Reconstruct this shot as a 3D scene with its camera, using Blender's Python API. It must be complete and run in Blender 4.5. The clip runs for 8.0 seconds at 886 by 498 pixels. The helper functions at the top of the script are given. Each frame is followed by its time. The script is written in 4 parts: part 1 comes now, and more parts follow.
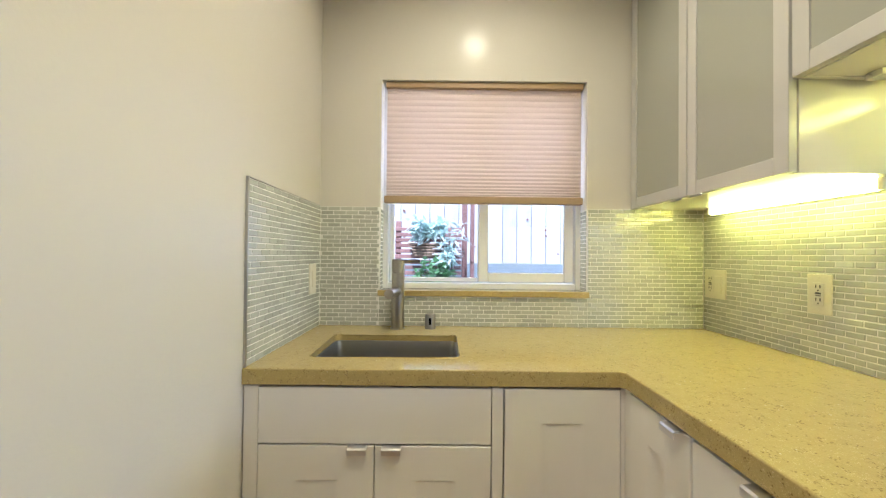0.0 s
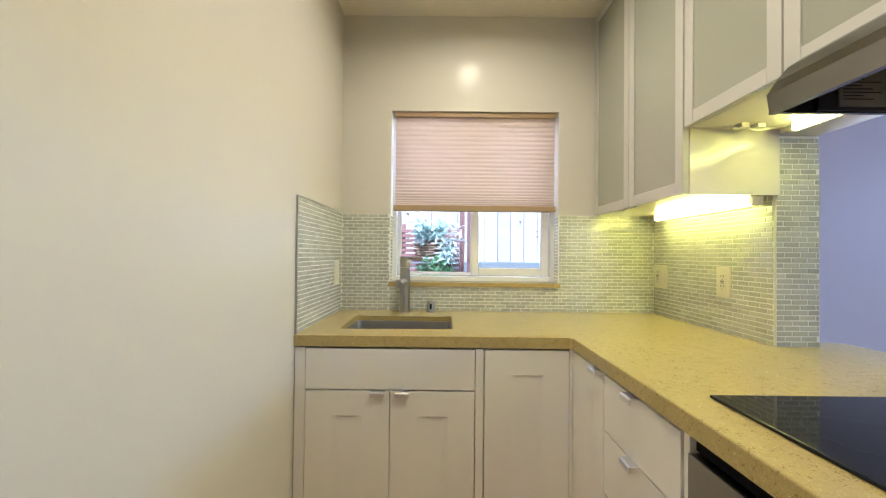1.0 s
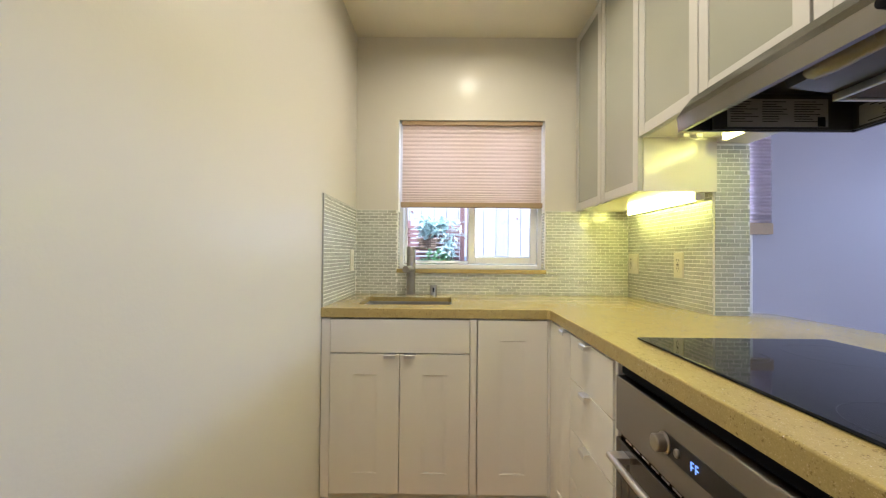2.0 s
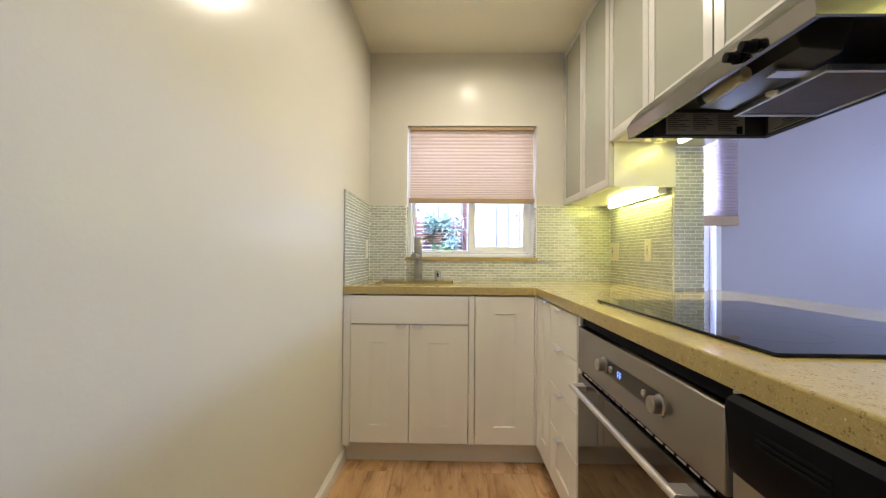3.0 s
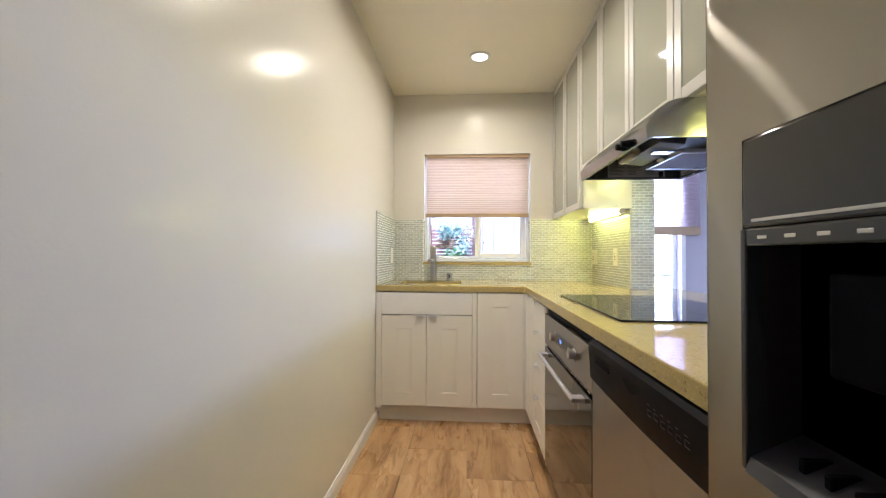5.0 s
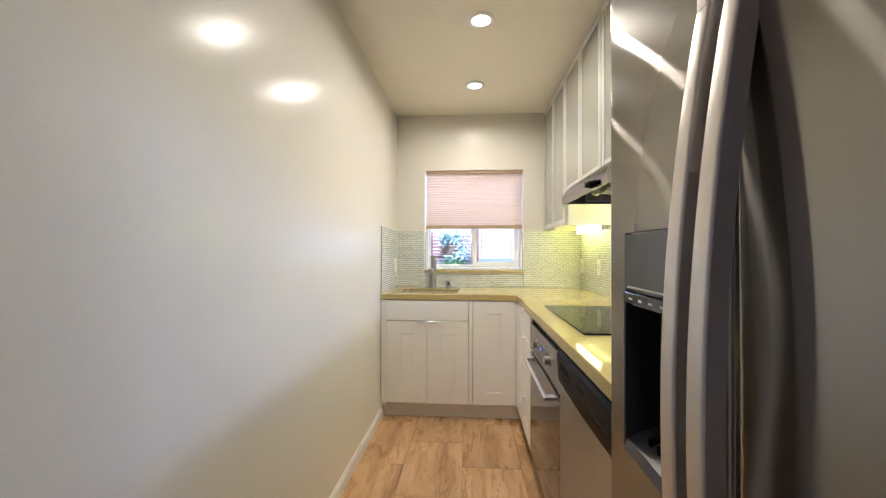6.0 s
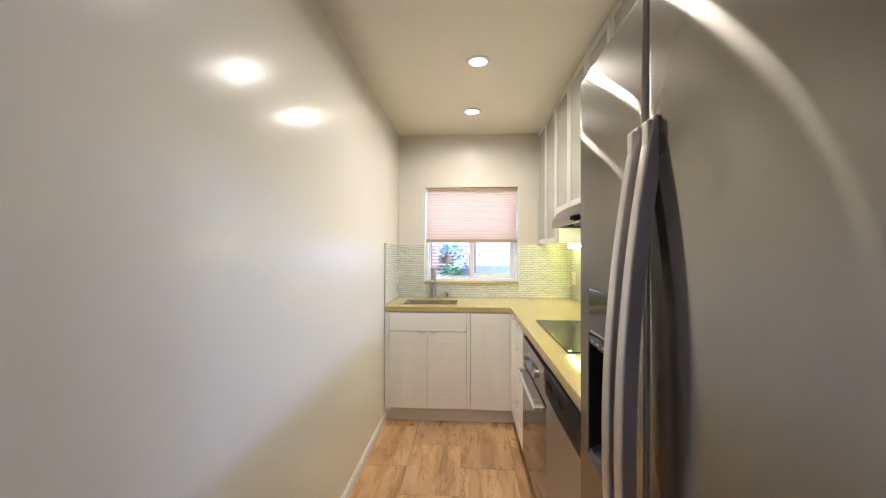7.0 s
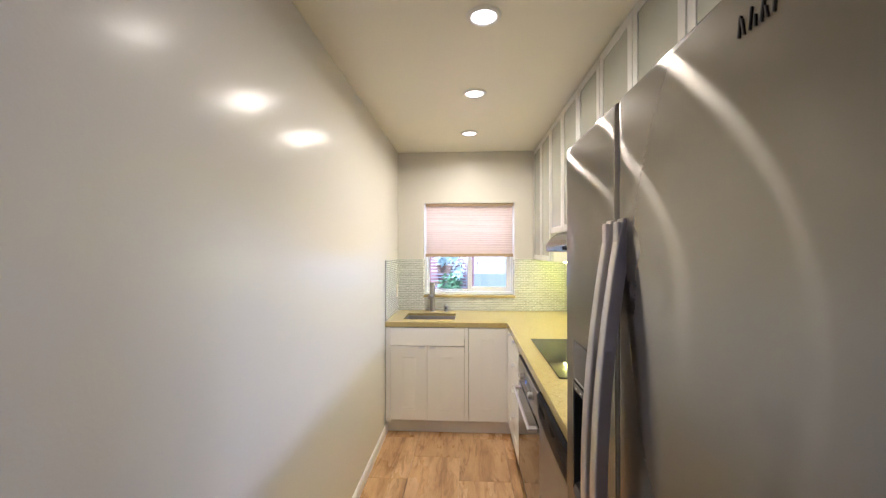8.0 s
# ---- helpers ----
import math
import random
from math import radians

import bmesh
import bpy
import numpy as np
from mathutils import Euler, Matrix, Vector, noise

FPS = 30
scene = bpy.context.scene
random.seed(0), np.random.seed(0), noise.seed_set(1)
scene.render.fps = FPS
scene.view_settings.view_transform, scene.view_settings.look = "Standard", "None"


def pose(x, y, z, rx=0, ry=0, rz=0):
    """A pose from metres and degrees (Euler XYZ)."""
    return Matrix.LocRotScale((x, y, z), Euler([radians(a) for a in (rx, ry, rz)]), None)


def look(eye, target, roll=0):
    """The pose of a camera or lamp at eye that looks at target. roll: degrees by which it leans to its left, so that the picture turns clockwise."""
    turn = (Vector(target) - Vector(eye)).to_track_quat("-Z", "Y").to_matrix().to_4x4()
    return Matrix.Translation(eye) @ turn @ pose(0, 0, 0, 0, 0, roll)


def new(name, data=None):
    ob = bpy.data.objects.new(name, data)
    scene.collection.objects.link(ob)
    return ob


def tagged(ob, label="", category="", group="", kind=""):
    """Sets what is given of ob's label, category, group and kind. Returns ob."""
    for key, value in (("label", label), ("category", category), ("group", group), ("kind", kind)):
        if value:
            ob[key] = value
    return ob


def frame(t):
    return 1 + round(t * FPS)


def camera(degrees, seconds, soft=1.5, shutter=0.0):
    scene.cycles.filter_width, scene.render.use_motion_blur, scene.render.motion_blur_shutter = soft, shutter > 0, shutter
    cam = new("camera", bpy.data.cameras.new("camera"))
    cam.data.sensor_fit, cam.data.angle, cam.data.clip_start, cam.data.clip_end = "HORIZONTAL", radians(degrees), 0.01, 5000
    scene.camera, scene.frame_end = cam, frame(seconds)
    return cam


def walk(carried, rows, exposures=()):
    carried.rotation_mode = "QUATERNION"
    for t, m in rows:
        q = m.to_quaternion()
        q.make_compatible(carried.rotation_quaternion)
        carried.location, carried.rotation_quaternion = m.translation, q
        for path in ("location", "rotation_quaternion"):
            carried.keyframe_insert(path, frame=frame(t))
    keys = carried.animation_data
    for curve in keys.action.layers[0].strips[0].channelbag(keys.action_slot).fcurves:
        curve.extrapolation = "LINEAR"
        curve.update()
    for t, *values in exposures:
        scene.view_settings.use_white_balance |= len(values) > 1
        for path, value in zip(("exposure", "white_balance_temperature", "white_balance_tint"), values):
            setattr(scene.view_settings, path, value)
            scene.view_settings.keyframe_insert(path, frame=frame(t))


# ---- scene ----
cam = camera(97.5, 8.0, soft=1.3)
PATH = [
    (0.0, (0.51, -1.626, 1.211), (0.518, 0.374, 1.24), 0.6),
    (0.5, (0.513, -1.805, 1.208), (0.516, 0.195, 1.231), 0.6),
    (1.0, (0.527, -2.001, 1.202), (0.525, -0.001, 1.231), 0.6),
    (1.5, (0.533, -2.151, 1.183), (0.525, -0.152, 1.21), 0.55),
    (3.0, (0.553, -2.601, 1.074), (0.511, -0.602, 1.106), 0.45),
    (3.5, (0.559, -2.756, 1.063), (0.499, -0.757, 1.093), 0.4),
    (4.0, (0.575, -2.909, 1.073), (0.485, -0.911, 1.103), 0.35),
    (4.5, (0.587, -3.047, 1.083), (0.477, -1.051, 1.118), 0.35),
    (6.0, (0.654, -3.44, 1.222), (0.516, -1.445, 1.237), 0.1),
    (6.5, (0.657, -3.551, 1.272), (0.522, -1.556, 1.286), 0.1),
    (7.0, (0.654, -3.641, 1.345), (0.527, -1.645, 1.357), 0.1),
    (7.5, (0.655, -3.705, 1.422), (0.533, -1.708, 1.429), 0.0),
    (8.0, (0.657, -3.746, 1.499), (0.539, -1.749, 1.502), -0.1),
]
walk(cam, [(t, look(eye, target, roll)) for t, eye, target, roll in PATH], [(0.0, 1.28, 5640, 14), (3.0, 1.38, 5680, 17), (6.0, 1.68, 5320, 21), (8.0, 1.82, 5300, 23)])

# ---- light ----
world = bpy.data.worlds.new("sky")
scene.world = world
world.use_nodes = True
wn = world.node_tree
sky = wn.nodes.new("ShaderNodeTexSky")
sky.sky_type, sky.sun_disc = "NISHITA", False
sky.sun_elevation, sky.sun_rotation = radians(59), radians(195)
wn.nodes["Background"].inputs[1].default_value = 0.15
wn.links.new(sky.outputs[0], wn.nodes["Background"].inputs[0])


def lamp(name, kind, power, colour, matrix, **more):
    data = bpy.data.lights.new(name, kind)
    data.energy, data.color = power, colour
    for key, value in more.items():
        setattr(data, key, value)
    ob = new(name, data)
    ob.matrix_world = matrix
    return ob


WARM = (1.0, 0.86, 0.575)
DAY = (0.58, 0.69, 1.0)
lamp("sun", "SUN", 5.0, (0.86, 0.93, 1.0), look((-0.6, -2.4, 4.2), (0, 0, 0)), angle=radians(2))
DOWNLIGHTS = [(0.688, -0.605), (0.711, -1.405), (0.73, -2.178), (0.74, -2.95)]
for (px, py), watts in zip(DOWNLIGHTS, (3.2, 3.4, 1.35, 0.75)):
    lamp("downlight_bulb", "AREA", watts, WARM, pose(px, py, 2.425), shape="DISK", size=0.095, spread=radians(167))
TUBES = [(1.555, -0.13, -0.70, 1.373), (1.582, -0.84, -1.21, 1.584), (1.582, -1.965, -2.45, 1.584)]
# daylight in the openings of the next room
lamp("east_window_daylight", "AREA", 16.0, DAY, look((4.96, -1.5, 1.6), (0.0, -2.2, 1.3)), shape="RECTANGLE", size=1.7, size_y=0.45)
# unseen south source, added as cool fill on the near wall and cabinets
lamp("south_window_daylight", "AREA", 2.0, DAY, look((3.7, -5.56, 1.40), (3.7, 0.0, 1.3)), shape="RECTANGLE", size=1.6, size_y=1.3)
lamp("garden_door_daylight", "AREA", 19.0, DAY, look((2.045, 0.134, 1.1), (2.045, -3.0, 1.1)), shape="RECTANGLE", size=0.47, size_y=1.9)


lamp("blind_daylight", "AREA", 4.0, (0.78, 0.86, 1.0), look((0.686, 0.155, 1.71), (0.686, -1.0, 1.71)), shape="RECTANGLE", size=0.86, size_y=0.46)


# ---- materials ----
def node(nt, kind, **inputs):
    n = nt.nodes.new(kind)
    for key, value in inputs.items():
        n.inputs[key.replace("_", " ")].default_value = value
    return n


def material(name, colour, rough=0.5, metal=0.0, scale=8.0, vary=0.12, fine=120.0, fine_vary=0.05, bump=0.03, tint=None,
             stretch=(1, 1, 1), random_vary=0.0, rough_vary=0.08, coat=0.0, spec=0.5, bump_distance=0.002):
    m = bpy.data.materials.new(name)
    m.use_nodes = True
    nt = m.node_tree
    p = nt.nodes["Principled BSDF"]
    p.inputs["Metallic"].default_value = metal
    p.inputs["Specular IOR Level"].default_value = spec
    p.inputs["Coat Weight"].default_value = coat
    p.inputs["Coat Roughness"].default_value = 0.08
    tc = nt.nodes.new("ShaderNodeTexCoord")
    mp = nt.nodes.new("ShaderNodeMapping")
    mp.inputs["Scale"].default_value = stretch
    nt.links.new(tc.outputs["Object"], mp.inputs["Vector"])
    big = node(nt, "ShaderNodeTexNoise", Scale=scale, Detail=5.0, Roughness=0.6)
    small = node(nt, "ShaderNodeTexNoise", Scale=fine, Detail=3.0)
    for n in (big, small):
        nt.links.new(mp.outputs[0], n.inputs["Vector"])
    other = tint or tuple(c * 0.72 for c in colour)
    ramp = nt.nodes.new("ShaderNodeMapRange")
    ramp.inputs["From Min"].default_value, ramp.inputs["From Max"].default_value = 0.2, 0.8
    ramp.inputs["To Min"].default_value, ramp.inputs["To Max"].default_value = 0.0, vary * 2
    nt.links.new(big.outputs["Fac"], ramp.inputs["Value"])
    mix = nt.nodes.new("ShaderNodeMix")
    mix.data_type = "RGBA"
    mix.inputs["A"].default_value, mix.inputs["B"].default_value = (*colour, 1), (*other, 1)
    nt.links.new(ramp.outputs[0], mix.inputs["Factor"])
    fr = nt.nodes.new("ShaderNodeMapRange")
    fr.inputs["To Min"].default_value, fr.inputs["To Max"].default_value = 1 - fine_vary, 1 + fine_vary
    nt.links.new(small.outputs["Fac"], fr.inputs["Value"])
    val = nt.nodes.new("ShaderNodeHueSaturation")
    nt.links.new(mix.outputs["Result"], val.inputs["Color"])
    last = fr.outputs[0]
    if random_vary:
        info = nt.nodes.new("ShaderNodeObjectInfo")
        rr = nt.nodes.new("ShaderNodeMapRange")
        rr.inputs["To Min"].default_value, rr.inputs["To Max"].default_value = 1 - random_vary, 1 + random_vary
        nt.links.new(info.outputs["Random"], rr.inputs["Value"])
        mu = nt.nodes.new("ShaderNodeMath")
        mu.operation = "MULTIPLY"
        nt.links.new(last, mu.inputs[0])
        nt.links.new(rr.outputs[0], mu.inputs[1])
        last = mu.outputs[0]
    nt.links.new(last, val.inputs["Value"])
    nt.links.new(val.outputs[0], p.inputs["Base Color"])
    ro = nt.nodes.new("ShaderNodeMapRange")
    ro.inputs["To Min"].default_value, ro.inputs["To Max"].default_value = max(0.02, rough - rough_vary), min(1, rough + rough_vary)
    nt.links.new(big.outputs["Fac"], ro.inputs["Value"])
    nt.links.new(ro.outputs[0], p.inputs["Roughness"])
    if bump:
        b = node(nt, "ShaderNodeBump", Strength=bump, Distance=bump_distance)
        nt.links.new(small.outputs["Fac"], b.inputs["Height"])
        nt.links.new(b.outputs[0], p.inputs["Normal"])
    return m


def emitter(name, colour, strength):
    m = bpy.data.materials.new(name)
    m.use_nodes = True
    p = m.node_tree.nodes["Principled BSDF"]
    p.inputs["Base Color"].default_value = (*colour, 1)
    p.inputs["Emission Color"].default_value = (*colour, 1)
    p.inputs["Emission Strength"].default_value = strength
    return m


def glass(name, tint=(1, 1, 1), rough=0.0):
    m = bpy.data.materials.new(name)
    m.use_nodes = True
    p = m.node_tree.nodes["Principled BSDF"]
    p.inputs["Base Color"].default_value = (*tint, 1)
    p.inputs["Transmission Weight"].default_value, p.inputs["Roughness"].default_value, p.inputs["IOR"].default_value = 1.0, rough, 1.45
    return m


def steel(name, colour, rough=0.36, spread=0.82, share=0.6, plain=0.2):
    """Brushed sheet: a long highlight across the brushing over a plainer satin sheen."""
    m = material(name, colour, plain, 1.0, scale=2.0, vary=0.05, fine=9.0, fine_vary=0.02, bump=0.0, stretch=(2, 1.2, 160), rough_vary=0.02)
    nt = m.node_tree
    p = nt.nodes["Principled BSDF"]
    tg = nt.nodes.new("ShaderNodeTangent")
    tg.direction_type, tg.axis = "RADIAL", "Z"
    g = node(nt, "ShaderNodeBsdfAnisotropic", Roughness=rough, Anisotropy=spread)
    nt.links.new(tg.outputs[0], g.inputs["Tangent"])
    val = next(n for n in nt.nodes if n.bl_idname == "ShaderNodeHueSaturation")
    nt.links.new(val.outputs[0], g.inputs["Color"])
    marks = node(nt, "ShaderNodeTexNoise", Scale=7.0, Detail=2.0)
    tc = next(n for n in nt.nodes if n.bl_idname == "ShaderNodeTexCoord")
    nt.links.new(tc.outputs["Object"], marks.inputs["Vector"])
    spot = nt.nodes.new("ShaderNodeMapRange")
    spot.inputs["From Min"].default_value, spot.inputs["From Max"].default_value = 0.60, 0.80
    spot.inputs["To Min"].default_value, spot.inputs["To Max"].default_value = 1.0, 0.78
    nt.links.new(marks.outputs["Fac"], spot.inputs["Value"])
    dull = nt.nodes.new("ShaderNodeMix")
    dull.data_type, dull.blend_type = "RGBA", "MULTIPLY"
    dull.inputs["Factor"].default_value = 1.0
    nt.links.new(val.outputs[0], dull.inputs["A"])
    nt.links.new(spot.outputs[0], dull.inputs["B"])
    for socket in (g.inputs["Color"], p.inputs["Base Color"]):
        nt.links.new(dull.outputs["Result"], socket)
    mix = nt.nodes.new("ShaderNodeMixShader")
    mix.inputs[0].default_value = share
    nt.links.new(p.outputs[0], mix.inputs[1])
    nt.links.new(g.outputs[0], mix.inputs[2])
    nt.links.new(mix.outputs[0], nt.nodes["Material Output"].inputs["Surface"])
    return m


def cloth(name, colour, through_light):
    m = bpy.data.materials.new(name)
    m.use_nodes = True
    nt = m.node_tree
    out = nt.nodes["Material Output"]
    nt.nodes.remove(nt.nodes["Principled BSDF"])
    tc = nt.nodes.new("ShaderNodeTexCoord")
    mp = nt.nodes.new("ShaderNodeMapping")
    mp.inputs["Scale"].default_value = (30, 30, 300)
    nt.links.new(tc.outputs["Object"], mp.inputs["Vector"])
    tex = node(nt, "ShaderNodeTexNoise", Scale=3.0, Detail=4.0)
    nt.links.new(mp.outputs[0], tex.inputs["Vector"])
    mix = nt.nodes.new("ShaderNodeMix")
    mix.data_type = "RGBA"
    mix.inputs["A"].default_value = (*[c * 0.78 for c in colour], 1)
    mix.inputs["B"].default_value = (*[min(1, c * 1.12) for c in colour], 1)
    nt.links.new(tex.outputs["Fac"], mix.inputs["Factor"])
    d, t, s = nt.nodes.new("ShaderNodeBsdfDiffuse"), nt.nodes.new("ShaderNodeBsdfTranslucent"), nt.nodes.new("ShaderNodeMixShader")
    s.inputs[0].default_value = through_light
    for n in (d, t):
        nt.links.new(mix.outputs["Result"], n.inputs["Color"])
    nt.links.new(d.outputs[0], s.inputs[1])
    nt.links.new(t.outputs[0], s.inputs[2])
    nt.links.new(s.outputs[0], out.inputs["Surface"])
    return m


def travertine(name, light, dark):
    """Vein-cut stone plank: bands along y, warped, another cut on every tile."""
    m = material(name, light, 0.28, scale=3.0, vary=0.35, fine=60.0, fine_vary=0.10, bump=0.02, tint=dark, stretch=(1.0, 0.35, 1.0), random_vary=0.12, rough_vary=0.06)
    nt = m.node_tree
    mp = next(n for n in nt.nodes if n.bl_idname == "ShaderNodeMapping")
    info = nt.nodes.new("ShaderNodeObjectInfo")
    mul = nt.nodes.new("ShaderNodeVectorMath")
    mul.operation = "SCALE"
    mul.inputs[0].default_value = (7.0, 11.0, 5.0)
    nt.links.new(info.outputs["Random"], mul.inputs["Scale"])
    nt.links.new(mul.outputs[0], mp.inputs["Location"])
    mp2 = nt.nodes.new("ShaderNodeMapping")
    mp2.inputs["Scale"].default_value = (1.0, 0.48, 1.0)
    nt.links.new(mp.outputs[0], mp2.inputs["Vector"])
    val = next(n for n in nt.nodes if n.bl_idname == "ShaderNodeHueSaturation")
    last = val.outputs[0]
    # broad clouds, then thin broken veins along the plank
    for size, warp, stops, amount in ((7.0, 0.8, ((0.30, 0.52), (0.47, 0.90), (0.66, 1.14)), 0.82),
                                      (5.0, 1.6, ((0.470, 1.0), (0.494, 0.52), (0.506, 0.52), (0.530, 1.0)), 0.75),
                                      (26.0, 0.6, ((0.34, 0.62), (0.48, 1.0)), 0.8)):
        wave = node(nt, "ShaderNodeTexNoise", Scale=size, Detail=7.0, Roughness=0.6, Distortion=warp)
        nt.links.new(mp2.outputs[0], wave.inputs["Vector"])
        ramp = nt.nodes.new("ShaderNodeValToRGB")
        e = ramp.color_ramp.elements
        while len(e) < len(stops):
            e.new(0.5)
        for k, (at, tone) in enumerate(stops):
            e[k].position, e[k].color = at, (tone, tone ** 1.25, tone ** 1.6, 1)
        nt.links.new(wave.outputs["Fac"], ramp.inputs[0])
        mix = nt.nodes.new("ShaderNodeMix")
        mix.data_type, mix.blend_type = "RGBA", "MULTIPLY"
        mix.inputs["Factor"].default_value = amount
        if len(stops) == 4:
            patch = node(nt, "ShaderNodeTexNoise", Scale=6.0)
            nt.links.new(mp.outputs[0], patch.inputs["Vector"])
            gate = nt.nodes.new("ShaderNodeMapRange")
            gate.inputs["From Min"].default_value, gate.inputs["From Max"].default_value = 0.48, 0.60
            gate.inputs["To Max"].default_value = amount
            nt.links.new(patch.outputs["Fac"], gate.inputs["Value"])
            nt.links.new(gate.outputs[0], mix.inputs["Factor"])
        nt.links.new(last, mix.inputs["A"])
        nt.links.new(ramp.outputs[0], mix.inputs["B"])
        last = mix.outputs["Result"]
    nt.links.new(last, nt.nodes["Principled BSDF"].inputs["Base Color"])
    return m


def quartz(name, colour):
    """Polished engineered stone: fine crushed grains, dark flecks and a few bright chips."""
    m = material(name, colour, 0.045, scale=38.0, vary=0.20, fine=420.0, fine_vary=0.22, bump=0.0, rough_vary=0.012, spec=0.32)
    nt = m.node_tree
    tc = next(n for n in nt.nodes if n.bl_idname == "ShaderNodeTexCoord")
    val = next(n for n in nt.nodes if n.bl_idname == "ShaderNodeHueSaturation")
    last = val.outputs[0]
    for size, edge, tone, amount in ((210.0, 0.44, (0.14, 0.085, 0.03), 0.62), (70.0, 0.10, (0.98, 0.95, 0.85), 0.8), (400.0, 0.40, (0.80, 0.66, 0.38), 0.5)):
        v = node(nt, "ShaderNodeTexVoronoi", Scale=size)
        nt.links.new(tc.outputs["Object"], v.inputs["Vector"])
        wide = node(nt, "ShaderNodeTexNoise", Scale=size * 0.3)
        nt.links.new(tc.outputs["Object"], wide.inputs["Vector"])
        r = nt.nodes.new("ShaderNodeMapRange")
        r.inputs["From Min"].default_value, r.inputs["From Max"].default_value = edge, edge * 0.55
        nt.links.new(v.outputs["Distance"], r.inputs["Value"])
        gate = nt.nodes.new("ShaderNodeMapRange")
        gate.inputs["From Min"].default_value, gate.inputs["From Max"].default_value = 0.52, 0.60
        gate.inputs["To Max"].default_value = amount
        nt.links.new(wide.outputs["Fac"], gate.inputs["Value"])
        mu = nt.nodes.new("ShaderNodeMath")
        mu.operation = "MULTIPLY"
        nt.links.new(r.outputs[0], mu.inputs[0])
        nt.links.new(gate.outputs[0], mu.inputs[1])
        mix = nt.nodes.new("ShaderNodeMix")
        mix.data_type = "RGBA"
        mix.inputs["B"].default_value = (*tone, 1)
        nt.links.new(mu.outputs[0], mix.inputs["Factor"])
        nt.links.new(last, mix.inputs["A"])
        last = mix.outputs["Result"]
    nt.links.new(last, nt.nodes["Principled BSDF"].inputs["Base Color"])
    nt.nodes["Principled BSDF"].inputs["IOR"].default_value = 1.45
    return m


WALL = material("cream_wall_paint", (0.71, 0.685, 0.62), 0.215, scale=0.7, vary=0.02, fine=110.0, fine_vary=0.006, bump=0.14, tint=(0.695, 0.665, 0.59), rough_vary=0.015, spec=0.15)
# white paint darkened to lilac grey; the cool, dim daylight is in the colour
DIMWHITEWALL = material("white_wall_dimmed_lilac", (0.46, 0.435, 0.475), 0.5, scale=0.8, vary=0.05, fine=170.0, fine_vary=0.01, bump=0.06, rough_vary=0.03)
CEIL = material("ceiling_paint", (0.83, 0.79, 0.67), 0.34, scale=0.8, vary=0.03, fine=150.0, fine_vary=0.006, bump=0.08, rough_vary=0.02)
TRIM = material("white_trim_paint", (0.80, 0.78, 0.74), 0.32, scale=5.0, vary=0.06, bump=0.02)
CABINET = material("white_satin_foil", (0.88, 0.86, 0.815), 0.32, scale=2.0, vary=0.02, fine=90.0, fine_vary=0.006, bump=0.0, rough_vary=0.02)
CARCASS = material("cream_melamine", (0.78, 0.75, 0.66), 0.16, scale=2.0, vary=0.02, fine_vary=0.006, bump=0.0, rough_vary=0.02)
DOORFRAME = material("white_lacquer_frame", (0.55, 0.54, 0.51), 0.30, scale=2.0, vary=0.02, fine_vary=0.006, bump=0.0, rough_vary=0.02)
FROST = material("frosted_back_painted_glass", (0.37, 0.375, 0.32), 0.045, scale=1.0, vary=0.02, fine=300.0, fine_vary=0.006, bump=0.0, rough_vary=0.01, spec=0.55)
GAPDARK = material("painted_gap_shade", (0.10, 0.10, 0.10), 0.6)
QUARTZ = quartz("yellow_beige_quartz", (0.50, 0.395, 0.155))
TILE = material("pale_green_glass_tile", (0.53, 0.55, 0.495), 0.10, scale=40.0, vary=0.14, fine=200.0, fine_vary=0.02, bump=0.02, random_vary=0.13, rough_vary=0.05, coat=0.2)
GROUT = material("white_grout", (0.90, 0.90, 0.86), 0.8, scale=30.0, vary=0.12, fine=600.0, fine_vary=0.06, bump=0.2)
METALTRIM = material("aluminium_edge_trim", (0.50, 0.50, 0.48), 0.35, 1.0, bump=0.01)
CHROME = material("chrome", (0.70, 0.70, 0.72), 0.14, 1.0, scale=20.0, vary=0.04, bump=0.0, rough_vary=0.03)
PULL = material("satin_chrome_tab", (0.78, 0.78, 0.80), 0.38, 1.0, scale=20.0, vary=0.04, bump=0.0, rough_vary=0.03)
NICKEL = material("brushed_nickel", (0.42, 0.39, 0.35), 0.30, 1.0, scale=12.0, vary=0.08, fine=60, stretch=(1, 1, 30), bump=0.01)
STEEL = steel("brushed_steel", (0.295, 0.28, 0.25), rough=0.105, spread=0.90, share=0.78, plain=0.34)
APPLIANCE = steel("appliance_steel", (0.36, 0.34, 0.31), 0.34, 0.7, 0.5, 0.26)
HOODSTEEL = steel("hood_steel", (0.28, 0.275, 0.265), 0.15, 0.6, 0.45, 0.14)
SINKSTEEL = material("satin_sink_steel", (0.42, 0.41, 0.40), 0.34, 1.0, scale=10.0, vary=0.1, fine=200, bump=0.02)
HANDLESTEEL = material("satin_handle_grey", (0.62, 0.585, 0.56), 0.36, 0.9, scale=6.0, vary=0.06, fine=300, bump=0.02)
BLACKGLASS = material("black_ceramic_glass", (0.012, 0.013, 0.018), 0.04, scale=6.0, vary=0.1, fine=200, fine_vary=0.1, bump=0.0, rough_vary=0.02, spec=0.22)
BLACKGLASS.node_tree.nodes["Principled BSDF"].inputs["IOR"].default_value = 1.35
OVENGLASS = material("dark_mirror_oven_glass", (0.022, 0.020, 0.018), 0.03, scale=4.0, vary=0.1, bump=0.0, rough_vary=0.01, spec=0.75)
